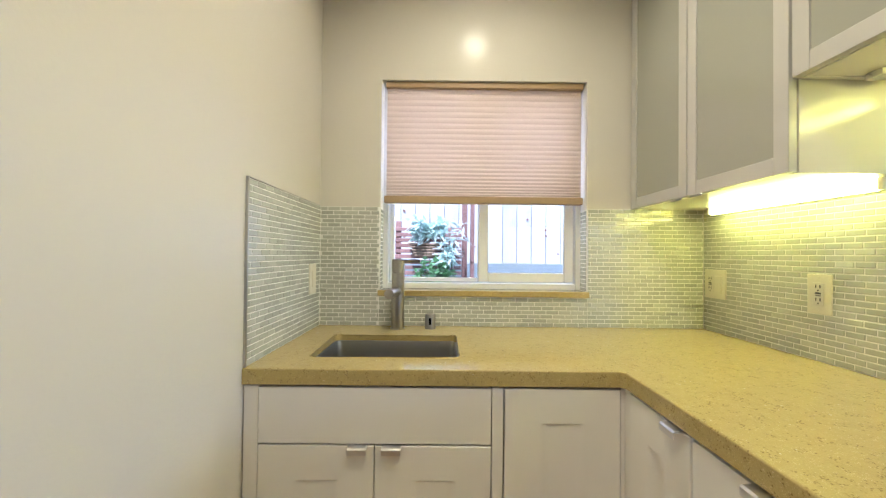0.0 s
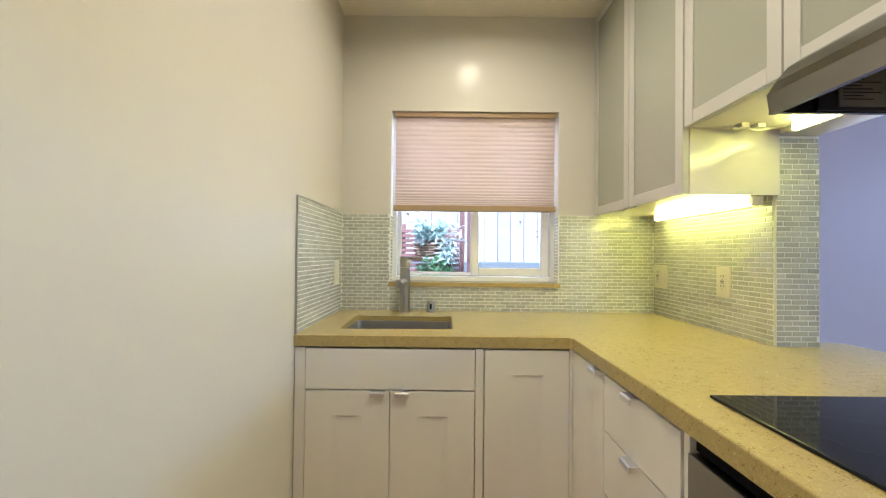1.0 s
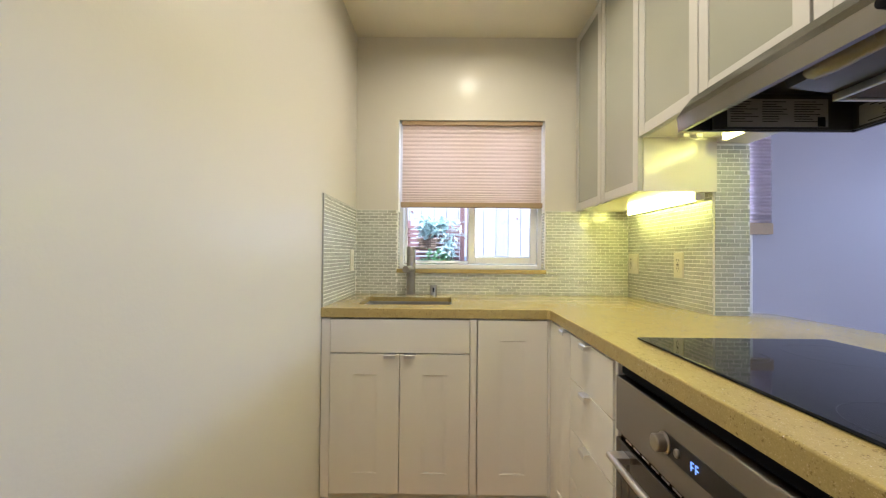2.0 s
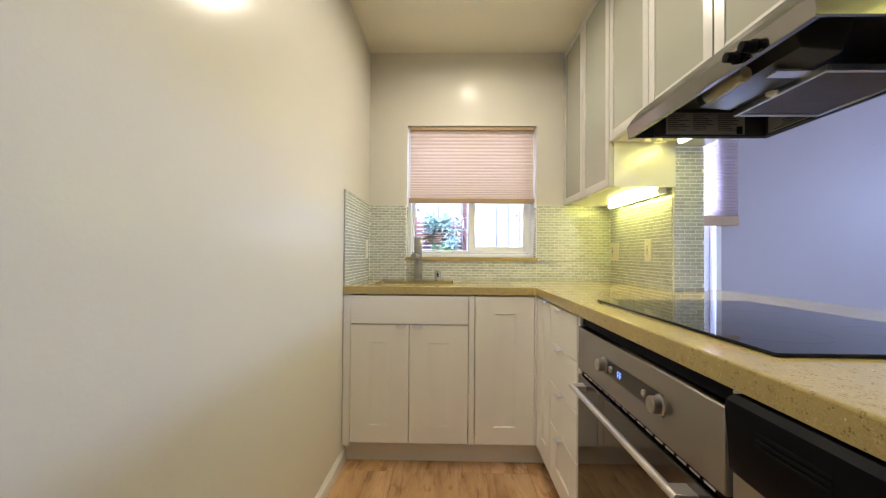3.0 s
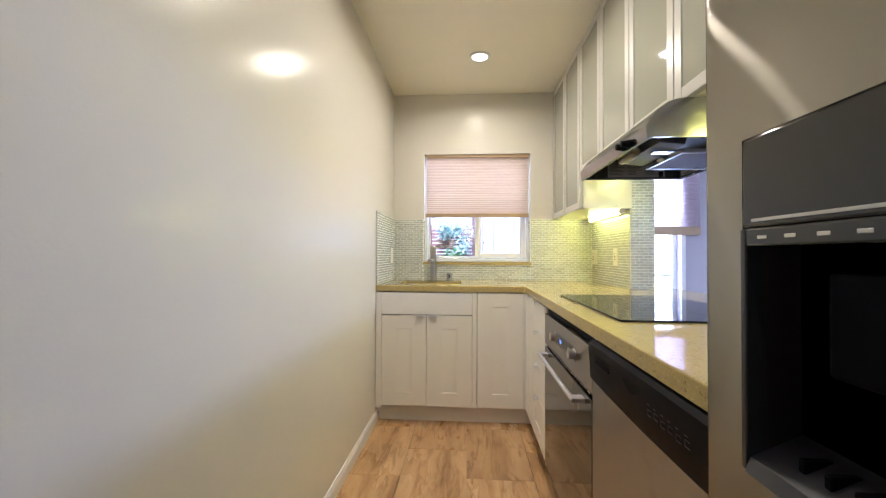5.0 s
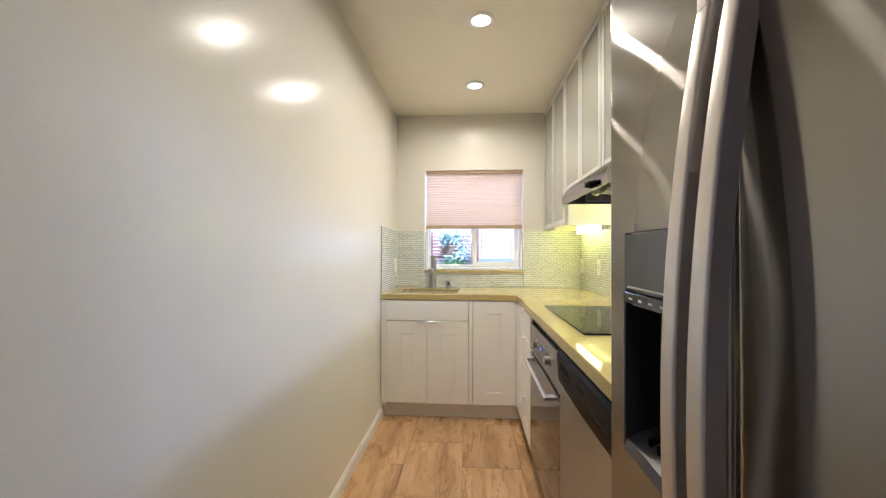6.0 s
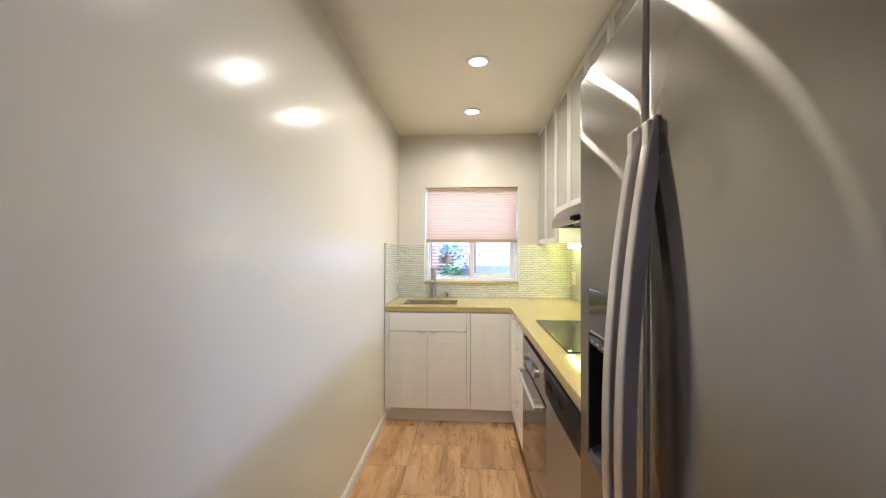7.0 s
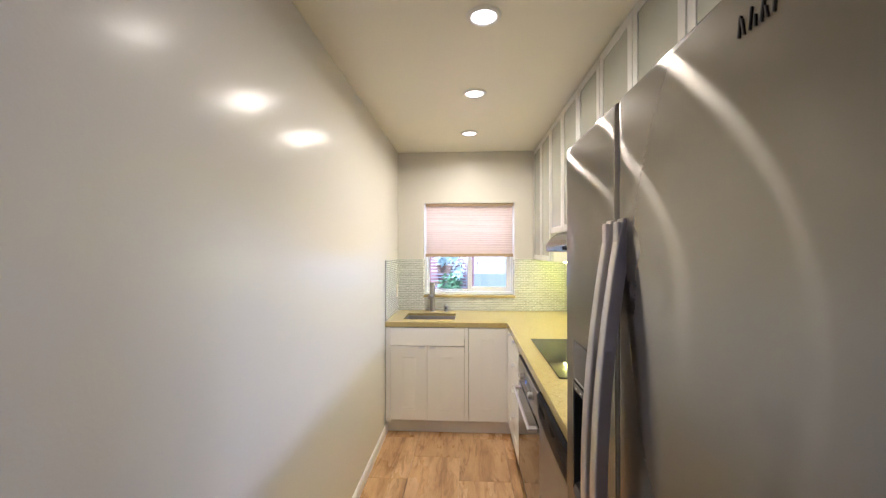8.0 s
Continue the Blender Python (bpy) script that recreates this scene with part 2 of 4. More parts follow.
BLACK = material("black_plastic", (0.007, 0.007, 0.010), 0.5, scale=20.0, vary=0.15, fine=400, fine_vary=0.1, bump=0.04, spec=0.12)
BLACK.node_tree.nodes["Principled BSDF"].inputs["IOR"].default_value = 1.22
DARKMETAL = material("greasy_dark_metal", (0.030, 0.028, 0.026), 0.36, 0.3, scale=9.0, vary=0.35, bump=0.05)
FILTER = material("greasy_filter_mesh", (0.065, 0.044, 0.025), 0.6, 0.0, scale=14.0, vary=0.4, fine=300, fine_vary=0.4, bump=0.4, spec=0.12)
SLATE = material("slate_grey_plastic", (0.03, 0.03, 0.037), 0.35, scale=20.0, vary=0.1, fine=300, fine_vary=0.05, bump=0.01)
LABEL = material("printed_rating_label", (0.27, 0.26, 0.23), 0.5, scale=20.0, vary=0.1)
DARKINK = material("dark_print", (0.012, 0.012, 0.012), 0.85, spec=0.08)
PLATE = material("ivory_switch_plastic", (0.80, 0.77, 0.66), 0.3, scale=20, vary=0.04, bump=0.0)
VINYL = material("white_window_vinyl", (0.88, 0.89, 0.91), 0.35, scale=6.0, vary=0.06, bump=0.01)
PANE = glass("clear_pane")
SHADE = cloth("pleated_blush_fabric", (0.79, 0.68, 0.61), 0.34)
# lightened copy of the blind cloth; strong daylight behind it is in the colour
SHADE2 = cloth("pleated_fabric_lightened", (0.86, 0.79, 0.82), 0.75)
RAIL = material("tan_blind_rail", (0.46, 0.33, 0.19), 0.5, scale=20, vary=0.1, bump=0.02)
FLOORTILE = travertine("vein_cut_stone_tile", (0.64, 0.41, 0.205), (0.46, 0.265, 0.12))
FLOORGROUT = material("tan_grout", (0.56, 0.38, 0.22), 0.8, scale=40, vary=0.15, bump=0.1)
LIVINGFLOOR = material("living_room_wood_floor", (0.34, 0.22, 0.12), 0.4, scale=4.0, vary=0.3, stretch=(1, 0.1, 1))
BULB = emitter("warm_lamp_lens", (1.0, 0.93, 0.80), 1.6)
TUBEGLOW = emitter("fluorescent_tube", (0.95, 0.90, 0.22), 14.0)
LED = emitter("blue_led", (0.25, 0.45, 1.0), 0.35)
CEDAR = material("red_cedar_slat", (0.27, 0.14, 0.13), 0.6, scale=10.0, vary=0.35, fine=70, fine_vary=0.15, bump=0.1, stretch=(0.2, 1, 1), random_vary=0.2)
FENCEWOOD = material("bleached_fence_board", (0.60, 0.59, 0.605), 0.75, scale=7.0, vary=0.45, fine=60, fine_vary=0.12, bump=0.2, stretch=(1, 1, 0.12), random_vary=0.2)
# fence wood toned to grey, so that the gaps look shaded
GAPBOARD = material("grey_fence_gap_shade", (0.27, 0.27, 0.31), 0.8, scale=7.0, vary=0.3, bump=0.1)
CONCRETE = material("blue_grey_board", (0.20, 0.24, 0.27), 0.8, scale=9.0, vary=0.25, bump=0.2)
SOIL = material("garden_soil", (0.16, 0.12, 0.09), 0.9, scale=6.0, vary=0.4, bump=0.4)
LEAFA = cloth("blue_green_leaf", (0.66, 0.80, 0.78), 0.42)
LEAFB = cloth("green_leaf", (0.20, 0.38, 0.20), 0.42)
WICKER = material("planter_wood", (0.30, 0.20, 0.14), 0.7, scale=20, vary=0.3, bump=0.2)
LINER = material("greasy_hood_lining", (0.040, 0.037, 0.033), 0.40, 0.3, scale=9.0, vary=0.35, bump=0.05)
LENSCOVER = material("yellowed_lamp_plastic", (0.26, 0.225, 0.14), 0.22, scale=20, vary=0.15, bump=0.0)
BURNER = material("faint_burner_print", (0.03, 0.03, 0.036), 0.12, bump=0.0)
DWPANEL = material("satin_black_panel", (0.006, 0.006, 0.008), 0.42, scale=20.0, vary=0.15, fine=400, fine_vary=0.1, bump=0.03, spec=0.11)
DWPANEL.node_tree.nodes["Principled BSDF"].inputs["IOR"].default_value = 1.28
PANELPRINT = material("grey_button_print", (0.035, 0.035, 0.04), 0.5)
PANELGLASS = material("dark_dispenser_glass", (0.030, 0.033, 0.036), 0.08, bump=0.0, rough_vary=0.02, spec=0.5)
CAVITY = material("dark_brown_plastic", (0.022, 0.019, 0.017), 0.5, scale=20.0, vary=0.15, spec=0.2)
RUBBER = material("grey_door_seal", (0.12, 0.12, 0.12), 0.7)


# ---- builders ----
def mesh_of(name, bm, mat, smooth=True):
    me = bpy.data.meshes.new(name)
    bmesh.ops.recalc_face_normals(bm, faces=bm.faces)
    bm.to_mesh(me)
    bm.free()
    me.materials.append(mat)
    if smooth:
        me.set_sharp_from_angle(angle=radians(32))
        me.polygons.foreach_set("use_smooth", [smooth == "all" or max(abs(c) for c in p.normal) < 0.99999 for p in me.polygons])
    return me


def thing(name, at, label, category, group="", kind=""):
    ob = new(name)
    ob.location = at
    ob.empty_display_size = 0.1
    return tagged(ob, label, category, group, kind)


def part(name, bm, mat, parent, label="", smooth=True):
    ob = new(name, mesh_of(name, bm, mat, smooth))
    ob.parent = parent
    if parent.type == "EMPTY":
        ob.matrix_parent_inverse = Matrix.Translation(-parent.location)
    return tagged(ob, label) if label else ob


def whole(name, bm, mat, label, category, group="", kind="", smooth=True):
    return tagged(new(name, mesh_of(name, bm, mat, smooth)), label, category, group, kind)


def box(x0, x1, y0, y1, z0, z1, bevel=0.0, seg=2, bm=None, m=None):
    """A box with rounded edges, added to bm."""
    bm = bm or bmesh.new()
    made = bmesh.ops.create_cube(bm, size=1.0)["verts"]
    lo, hi = Vector((min(x0, x1), min(y0, y1), min(z0, z1))), Vector((max(x0, x1), max(y0, y1), max(z0, z1)))
    for v in made:
        v.co = Vector([lo[i] + (v.co[i] + 0.5) * (hi[i] - lo[i]) for i in range(3)])
    geom = made
    if bevel:
        edges = list({e for v in made for e in v.link_edges})
        geom = bmesh.ops.bevel(bm, geom=edges, offset=bevel, segments=seg, profile=0.5, affect="EDGES")["verts"]
    if m is not None:
        bmesh.ops.transform(bm, matrix=m, verts=list(geom))
    return bm


def prism(points, axis, a, b, bm=None, bevel=0.0, seg=2):
    """A closed outline swept along an axis. For x the outline is (y, z), for y (x, z), for z (x, y)."""
    bm = bm or bmesh.new()
    def put(p, q):
        return {"x": (q, p[0], p[1]), "y": (p[0], q, p[1]), "z": (p[0], p[1], q)}[axis]
    lo = [bm.verts.new(put(p, a)) for p in points]
    hi = [bm.verts.new(put(p, b)) for p in points]
    faces = [bm.faces.new(lo), bm.faces.new(hi)]
    for i in range(len(points)):
        j = (i + 1) % len(points)
        faces.append(bm.faces.new((lo[i], lo[j], hi[j], hi[i])))
    if bevel:
        edges = [e for f in faces[:2] for e in f.edges]
        bmesh.ops.bevel(bm, geom=edges, offset=bevel, segments=seg, profile=0.5, affect="EDGES")
    return bm


def tube(path, r, seg=12, bm=None, scale=(1, 1)):
    """A round bar along a path, with closed ends. r may differ at each point."""
    bm = bm or bmesh.new()
    path = [Vector(p) for p in path]
    rs = r if isinstance(r, (list, tuple)) else [r] * len(path)
    rings, side = [], None
    for i, p in enumerate(path):
        d = (path[min(i + 1, len(path) - 1)] - path[max(i - 1, 0)]).normalized()
        if side is None:
            side = d.orthogonal().normalized()
        side = (side - d * side.dot(d)).normalized()
        up = d.cross(side)
        rings.append([bm.verts.new(p + rs[i] * (scale[0] * math.cos(a) * side + scale[1] * math.sin(a) * up)) for a in [2 * math.pi * k / seg for k in range(seg)]])
    for a, b in zip(rings, rings[1:]):
        for k in range(seg):
            bm.faces.new((a[k], a[(k + 1) % seg], b[(k + 1) % seg], b[k]))
    bm.faces.new(rings[0][::-1])
    bm.faces.new(rings[-1])
    return bm


def lathe(profile, centre, seg=32, bm=None, axis="z"):
    """A turned shape: profile is (radius, along) from one end to the other."""
    bm = bm or bmesh.new()
    c = Vector(centre)
    def at(r, h, a):
        u, v = r * math.cos(a), r * math.sin(a)
        return c + Vector({"z": (u, v, h), "x": (h, u, v), "y": (u, h, v)}[axis])
    rings = [[bm.verts.new(at(r, h, 2 * math.pi * k / seg)) for k in range(seg)] for r, h in profile]
    for a, b in zip(rings, rings[1:]):
        for k in range(seg):
            bm.faces.new((a[k], a[(k + 1) % seg], b[(k + 1) % seg], b[k]))
    for ring in (rings[0], rings[-1]):
        bm.faces.new(ring)
    return bm


BACK = Matrix.Identity(4)                       # fronts that face -y
RIGHT = Matrix.Rotation(radians(-90), 4, "Z")   # fronts that face -x
LEFT = Matrix.Rotation(radians(90), 4, "Z")     # fronts that face +x


def placed(bm, turn, x, y, z):
    bmesh.ops.transform(bm, matrix=Matrix.Translation((x, y, z)) @ turn, verts=bm.verts)
    return bm


def slab_front(w, h, t=0.019, c=0.0018):
    """A flat drawer front with eased edges: x across, z up, y into the body."""
    return box(0, w, 0, t, 0, h, bevel=c, seg=2)


def shaker_front(w, h, t=0.019, side=0.09, top=0.088, depth=0.006, soft=0.026):
    """A front whose panel is sunk: crisp at head and foot, softly sloped at the sides."""
    bm = bmesh.new()
    c = 0.0018
    def ring(x0, x1, z0, z1, y):
        return [bm.verts.new(p) for p in ((x0, y, z0), (x1, y, z0), (x1, y, z1), (x0, y, z1))]
    rings = [ring(0, w, 0, h, t), ring(0, w, 0, h, c), ring(c, w - c, c, h - c, 0),
             ring(side, w - side, top, h - top, 0), ring(side + soft * 0.5, w - side - soft * 0.5, top + 0.002, h - top - 0.002, depth * 0.6),
             ring(side + soft, w - side - soft, top + 0.004, h - top - 0.004, depth)]
    for a, b in zip(rings, rings[1:]):
        for k in range(4):
            bm.faces.new((a[k], a[(k + 1) % 4], b[(k + 1) % 4], b[k]))
    bm.faces.new(rings[0][::-1])
    bm.faces.new(rings[-1])
    return bm


def frame_ring(w, h, f, t, bm=None, bevel=0.0012):
    """Four bars round an opening: x across, z up, y into the body."""
    bm = bm or bmesh.new()
    box(0, f, 0, t, 0, h, bevel, 1, bm)
    box(w - f, w, 0, t, 0, h, bevel, 1, bm)
    box(f, w - f, 0.0003, t, 0, f, bevel, 1, bm)
    box(f, w - f, 0.0003, t, h - f, h, bevel, 1, bm)
    return bm


def wall(name, axis, at, thick, a0, a1, z0, z1, mat, holes=(), label="", category="wall"):
    """A wall with thickness and openings (a, b, low, high), cut into butted blocks."""
    bm = bmesh.new()
    cuts = sorted({a0, a1, *[h[0] for h in holes], *[h[1] for h in holes]})
    for p, q in zip(cuts, cuts[1:]):
        spans, low = [], z0
        for h in sorted((h for h in holes if h[0] <= p and h[1] >= q), key=lambda h: h[2]):
            spans.append((low, h[2]))
            low = h[3]
        spans.append((low, z1))
        for s, e in spans:
            if e - s > 1e-4:
                if axis == "x":
                    box(p, q, at, at + thick, s, e, bm=bm)
                else:
                    box(at, at + thick, p, q, s, e, bm=bm)
    bmesh.ops.remove_doubles(bm, verts=bm.verts, dist=1e-5)
    inner = [f for f in bm.faces if sum(1 for g in bm.faces if g is not f and (g.calc_center_median() - f.calc_center_median()).length < 1e-5)]
    bmesh.ops.delete(bm, geom=inner, context="FACES")
    return whole(name, bm, mat, label, category, kind="structure", smooth=False)


# ---- structure ----
H = 0.914
CEILING = 2.44
WIN = (0.25, 1.122, 1.038, 1.945)
DOOR = (1.80, 2.29, 0.12, 2.06)
wall("wall_west", "y", -0.12, 0.12, -5.6, 0.14, 0, CEILING, WALL, label="cream satin painted kitchen wall, plain")
wall("wall_north", "x", 0.0, 0.14, 0.0, 1.68, 0, CEILING, WALL, [WIN], "cream painted end wall with a window opening")
wall("wall_north_2", "x", 0.0, 0.14, 1.68, 5.12, 0, CEILING, DIMWHITEWALL, [DOOR], "white wall of the next room, dimmed in colour, with a garden window")
wall("wall_east", "y", 1.612, 0.14, -0.73, -0.001, 0, CEILING, WALL, label="short cream wall behind the wall cabinets")
wall("wall_east_2", "y", 1.612, 0.14, -2.66, -0.73, 1.604, CEILING, WALL, label="cream header wall over the serving opening")
wall("wall_east_3", "y", 1.612, 0.14, -2.66, -0.73, 0, 0.872, WALL, label="low wall carrying the breakfast counter")
wall("wall_east_4", "y", 1.612, 0.14, -3.62, -2.66, 0, CEILING, WALL, label="cream wall behind the refrigerator")
# unseen closing wall; its opening is added for the fill lamp
wall("wall_south", "x", -5.6, 0.12, -0.12, 5.12, 0, CEILING, DIMWHITEWALL, [(2.9, 4.5, 0.75, 2.05)], "plain white wall, dimmed in colour, with an added opening")
wall("wall_east_5", "y", 5.0, 0.12, -5.48, 0.0, 0, CEILING, DIMWHITEWALL, [(-3.5, -1.5, 0.8, 2.1)], "white wall of the next room, dimmed in colour, with a wide window")
whole("ceiling", box(-0.12, 5.12, -5.6, 0.14, CEILING, CEILING + 0.15), CEIL, "cream painted flat ceiling with recessed lights", "ceiling", kind="structure", smooth=False)
floor = whole("floor", box(-0.12, 5.12, -5.6, 0.14, -0.12, -0.012), FLOORGROUT, "warm brown vein-cut stone tile floor", "floor", kind="structure", smooth=False)
whole("floor_2", box(1.752, 5.0, -5.48, 0.0, -0.012, 0.0), LIVINGFLOOR, "brown wooden floor of the next room", "floor", kind="structure", smooth=False)
whole("ground", box(-60, 60, -60, 60, -0.35, -0.14), SOIL, "brown garden soil", "ground", kind="structure", smooth=False)

# baseboard with a stepped, rounded head
prof = [(0.0, 0.0), (0.013, 0.0), (0.013, 0.052), (0.010, 0.060), (0.006, 0.064), (0.006, 0.070), (0.0, 0.074)]
whole("baseboard", prism(prof, "y", -5.47, -0.56), TRIM, "white moulded baseboard along the cream wall", "baseboard", kind="structure")

# ---- kitchen window ----
win = thing("window_1", (0.686, 0.1, 1.06), "white vinyl sliding window with two panes", "window", kind="structure")
fy = 0.075
x0, x1, z0, z1 = 0.25, 1.122, 1.061, 1.945
bm = bmesh.new()
frame_ring(x1 - x0, z1 - z0, 0.026, 0.06, bm, 0.003)
part("window_frame", placed(bm, BACK, x0, fy, z0), VINYL, win)
for i, (a, b, d, f) in enumerate(((x0 + 0.030, 0.69, 0.030, 0.018), (0.674, x1 - 0.030, 0.010, 0.042))):
    bm = frame_ring(b - a, z1 - z0 - 0.06, f, 0.022, bevel=0.003)
    sash = part("sash", placed(bm, BACK, a, fy + d, z0 + 0.03), VINYL, win)
    pane = part("pane", box(a + f - 0.004, b - f + 0.004, fy + d + 0.009, fy + d + 0.013, z0 + 0.03 + f - 0.004, z1 - 0.03 - f + 0.004), PANE, sash, "clear glass pane", smooth=False)
    pane.visible_shadow = False
part("window_sill", box(0.247, 1.126, -0.016, 0.074, 1.038, 1.061, 0.002), QUARTZ, win, "yellow beige quartz sill")
for xa, xb in ((0.2502, 0.2535), (1.1185, 1.1218)):
    part("jamb_liner", box(xa, xb, 0.0, 0.074, 1.4085, 1.945), TRIM, win, smooth=False)


def pleated(x0, x1, z0, z1, y, count, depth, squeeze=1.0):
    """A cellular shade: two skins of long cells with sharp creases, packed closer towards the foot where squeeze is over 1."""
    bm = bmesh.new()
    def level(i):
        u = i / count
        return z1 - (z1 - z0) * (1 - (1 - u) ** squeeze)
    for sgn in (-1, 1):
        prev = None
        for i in range(count):
            top, low = level(i), level(i + 1)
            for s, out in ((0.0, 0.0015), (0.16, 0.55 * depth), (0.5, depth), (0.84, 0.75 * depth)) + (((1.0, 0.0015),) if i == count - 1 else ()):
                z = top + (low - top) * s
                row = [bm.verts.new((x, y + sgn * out + 0.0005 * math.sin(17 * x + 1.7 * i), z)) for x in np.linspace(x0, x1, 9)]
                if prev:
                    for k in range(8):
                        bm.faces.new((prev[k], prev[k + 1], row[k + 1], row[k]))
                prev = row
    return bm


shade = thing("pleated_blind", (0.686, 0.03, 1.43), "blush pink pleated window blind pulled half down", "blind")
part("shade_cloth", pleated(0.272, 1.104, 1.458, 1.925, 0.036, 24, 0.0045, 1.35), SHADE, shade, smooth=False)
part("head_rail", box(0.268, 1.108, 0.012, 0.062, 1.920, 1.944, 0.003), RAIL, shade, "tan head rail")
part("bottom_rail", box(0.264, 1.110, 0.018, 0.054, 1.429, 1.459, 0.004), RAIL, shade, "tan bottom rail")

# ---- next room: garden window with its own blind ----
gw = thing("window_2", (2.06, 0.1, 0.12), "tall white framed garden window with muntins", "window", kind="structure")
part("window_frame", placed(frame_ring(0.49, 1.94, 0.034, 0.07, bevel=0.003), BACK, 1.80, 0.05, 0.12), VINYL, gw)
for k in range(1, 5):
    part("muntin", box(1.832, 2.258, 0.072, 0.092, 0.17 + 0.39 * k, 0.19 + 0.39 * k, 0.003), VINYL, gw)
p = part("pane", box(1.830, 2.260, 0.080, 0.084, 0.150, 2.014), PANE, gw, "clear glass pane", smooth=False)
p.visible_shadow = False
for a, b, c, d in ((1.755, 1.80, 0.0, 2.12), (2.29, 2.326, 0.0, 2.10)):
    part("casing", box(a, b, -0.016, 0.0, c, d, 0.003), TRIM, gw)
shade = thing("pleated_blind", (2.1, -0.03, 1.28), "blush pink pleated blind over the garden window, half down", "blind")
part("shade_cloth", pleated(1.77, 2.418, 1.345, 2.10, -0.030, 38, 0.007), SHADE2, shade, smooth=False)
part("head_rail", box(1.765, 2.425, -0.055, -0.001, 2.10, 2.14, 0.003), RAIL, shade, "tan head rail")
part("bottom_rail", box(1.765, 2.421, -0.049, -0.011, 1.28, 1.346, 0.006), RAIL, shade, "tan bottom rail")
for sx, sz in ((2.975, 1.848), (3.317, 1.822)):
    whole("wall_screw", lathe([(0.0006, -0.008), (0.0025, -0.008), (0.003, -0.005), (0.0025, 0.0)], (sx, 0.0, sz), 10, axis="y"), HANDLESTEEL, "small bare metal screw stuck in the white wall", "screw", "screws in the wall")

# ---- ceiling lights ----
for px, py in DOWNLIGHTS:
    dl = thing("recessed_light", (px, py, CEILING), "round white recessed ceiling light, switched on", "ceiling light", "row of recessed lights")
    part("trim_ring", lathe([(0.052, 0.0), (0.070, 0.0), (0.072, -0.004), (0.066, -0.009), (0.054, -0.010), (0.050, -0.006)], (px, py, CEILING), 40), TRIM, dl)
    part("lens", lathe([(0.050, -0.002), (0.051, -0.006), (0.03, -0.008), (0.002, -0.0085)], (px, py, CEILING), 40), BULB, dl, "glowing warm lens")

# ---- counter ----
def arc(cx, cy, r, a0, a1, n=6):
    return [(cx + r * math.cos(radians(a0 + (a1 - a0) * k / n)), cy + r * math.sin(radians(a0 + (a1 - a0) * k / n))) for k in range(n + 1)]


EDGE_X, EDGE_Y = 0.985, -0.622
TOP0 = H - 0.021
SINK = (0.128, 0.566, -0.51, -0.192)


def top_with_hole(outer, hole, z0, z1, bm):
    """A slab with one rounded opening: caps by a fill between both outlines."""
    for z in (z0, z1):
        edges = []
        for loop in (outer, hole):
            vs = [bm.verts.new((x, y, z)) for x, y in loop]
            edges += [bm.edges.new((vs[i], vs[(i + 1) % len(vs)])) for i in range(len(vs))]
        bmesh.ops.triangle_fill(bm, use_beauty=True, use_dissolve=False, edges=edges)
    bm.verts.ensure_lookup_table()
    for loop in (outer, hole):
        n = len(loop)
        for i in range(n):
            a, b = loop[i], loop[(i + 1) % n]
            bm.faces.new([bm.verts.new(p) for p in ((*a, z0), (*b, z0), (*b, z1), (*a, z1))])
    bmesh.ops.remove_doubles(bm, verts=bm.verts, dist=1e-5)
    return bm


r = 0.022
sx0, sx1, sy0, sy1 = SINK
hole = arc(sx0 + r, sy0 + r, r, 180, 270) + arc(sx1 - r, sy0 + r, r, 270, 360) + arc(sx1 - r, sy1 - r, r, 0, 90) + arc(sx0 + r, sy1 - r, r, 90, 180)
outer = [(0.001, -0.001), (0.001, EDGE_Y), (EDGE_X - 0.012, EDGE_Y), (EDGE_X, EDGE_Y - 0.012), (EDGE_X, -2.604), (1.90, -2.604), (1.90, -0.76)]
outer += arc(1.86, -0.70, 0.04, 0, 90, 5) + [(1.755, -0.66), (1.755, -0.734), (1.608, -0.734), (1.608, -0.001)]
bm = top_with_hole(outer, hole, TOP0, H, bmesh.new())
bm.normal_update()
sharp = [e for e in bm.edges if all(abs(v.co.z - H) < 1e-5 for v in e.verts) and len(e.link_faces) == 2 and any(abs(f.normal.z) < 0.5 for f in e.link_faces)]
bmesh.ops.bevel(bm, geom=sharp, offset=0.004, segments=3, profile=0.5, affect="EDGES")
top = thing("countertop", (0.985, -0.622, TOP0), "polished yellow beige quartz countertop with dark flecks", "countertop")
part("slab", bm, QUARTZ, top)
part("front_edge", box(0.001, EDGE_X - 0.012, EDGE_Y, EDGE_Y + 0.03, H - 0.041, TOP0), QUARTZ, top, smooth=False)
part("front_edge", prism([(EDGE_X, EDGE_Y - 0.012), (EDGE_X, -2.604), (EDGE_X + 0.03, -2.604), (EDGE_X + 0.03, EDGE_Y + 0.03), (EDGE_X - 0.012, EDGE_Y + 0.03), (EDGE_X - 0.012, EDGE_Y)], "z", H - 0.041, TOP0), QUARTZ, top, smooth=False)

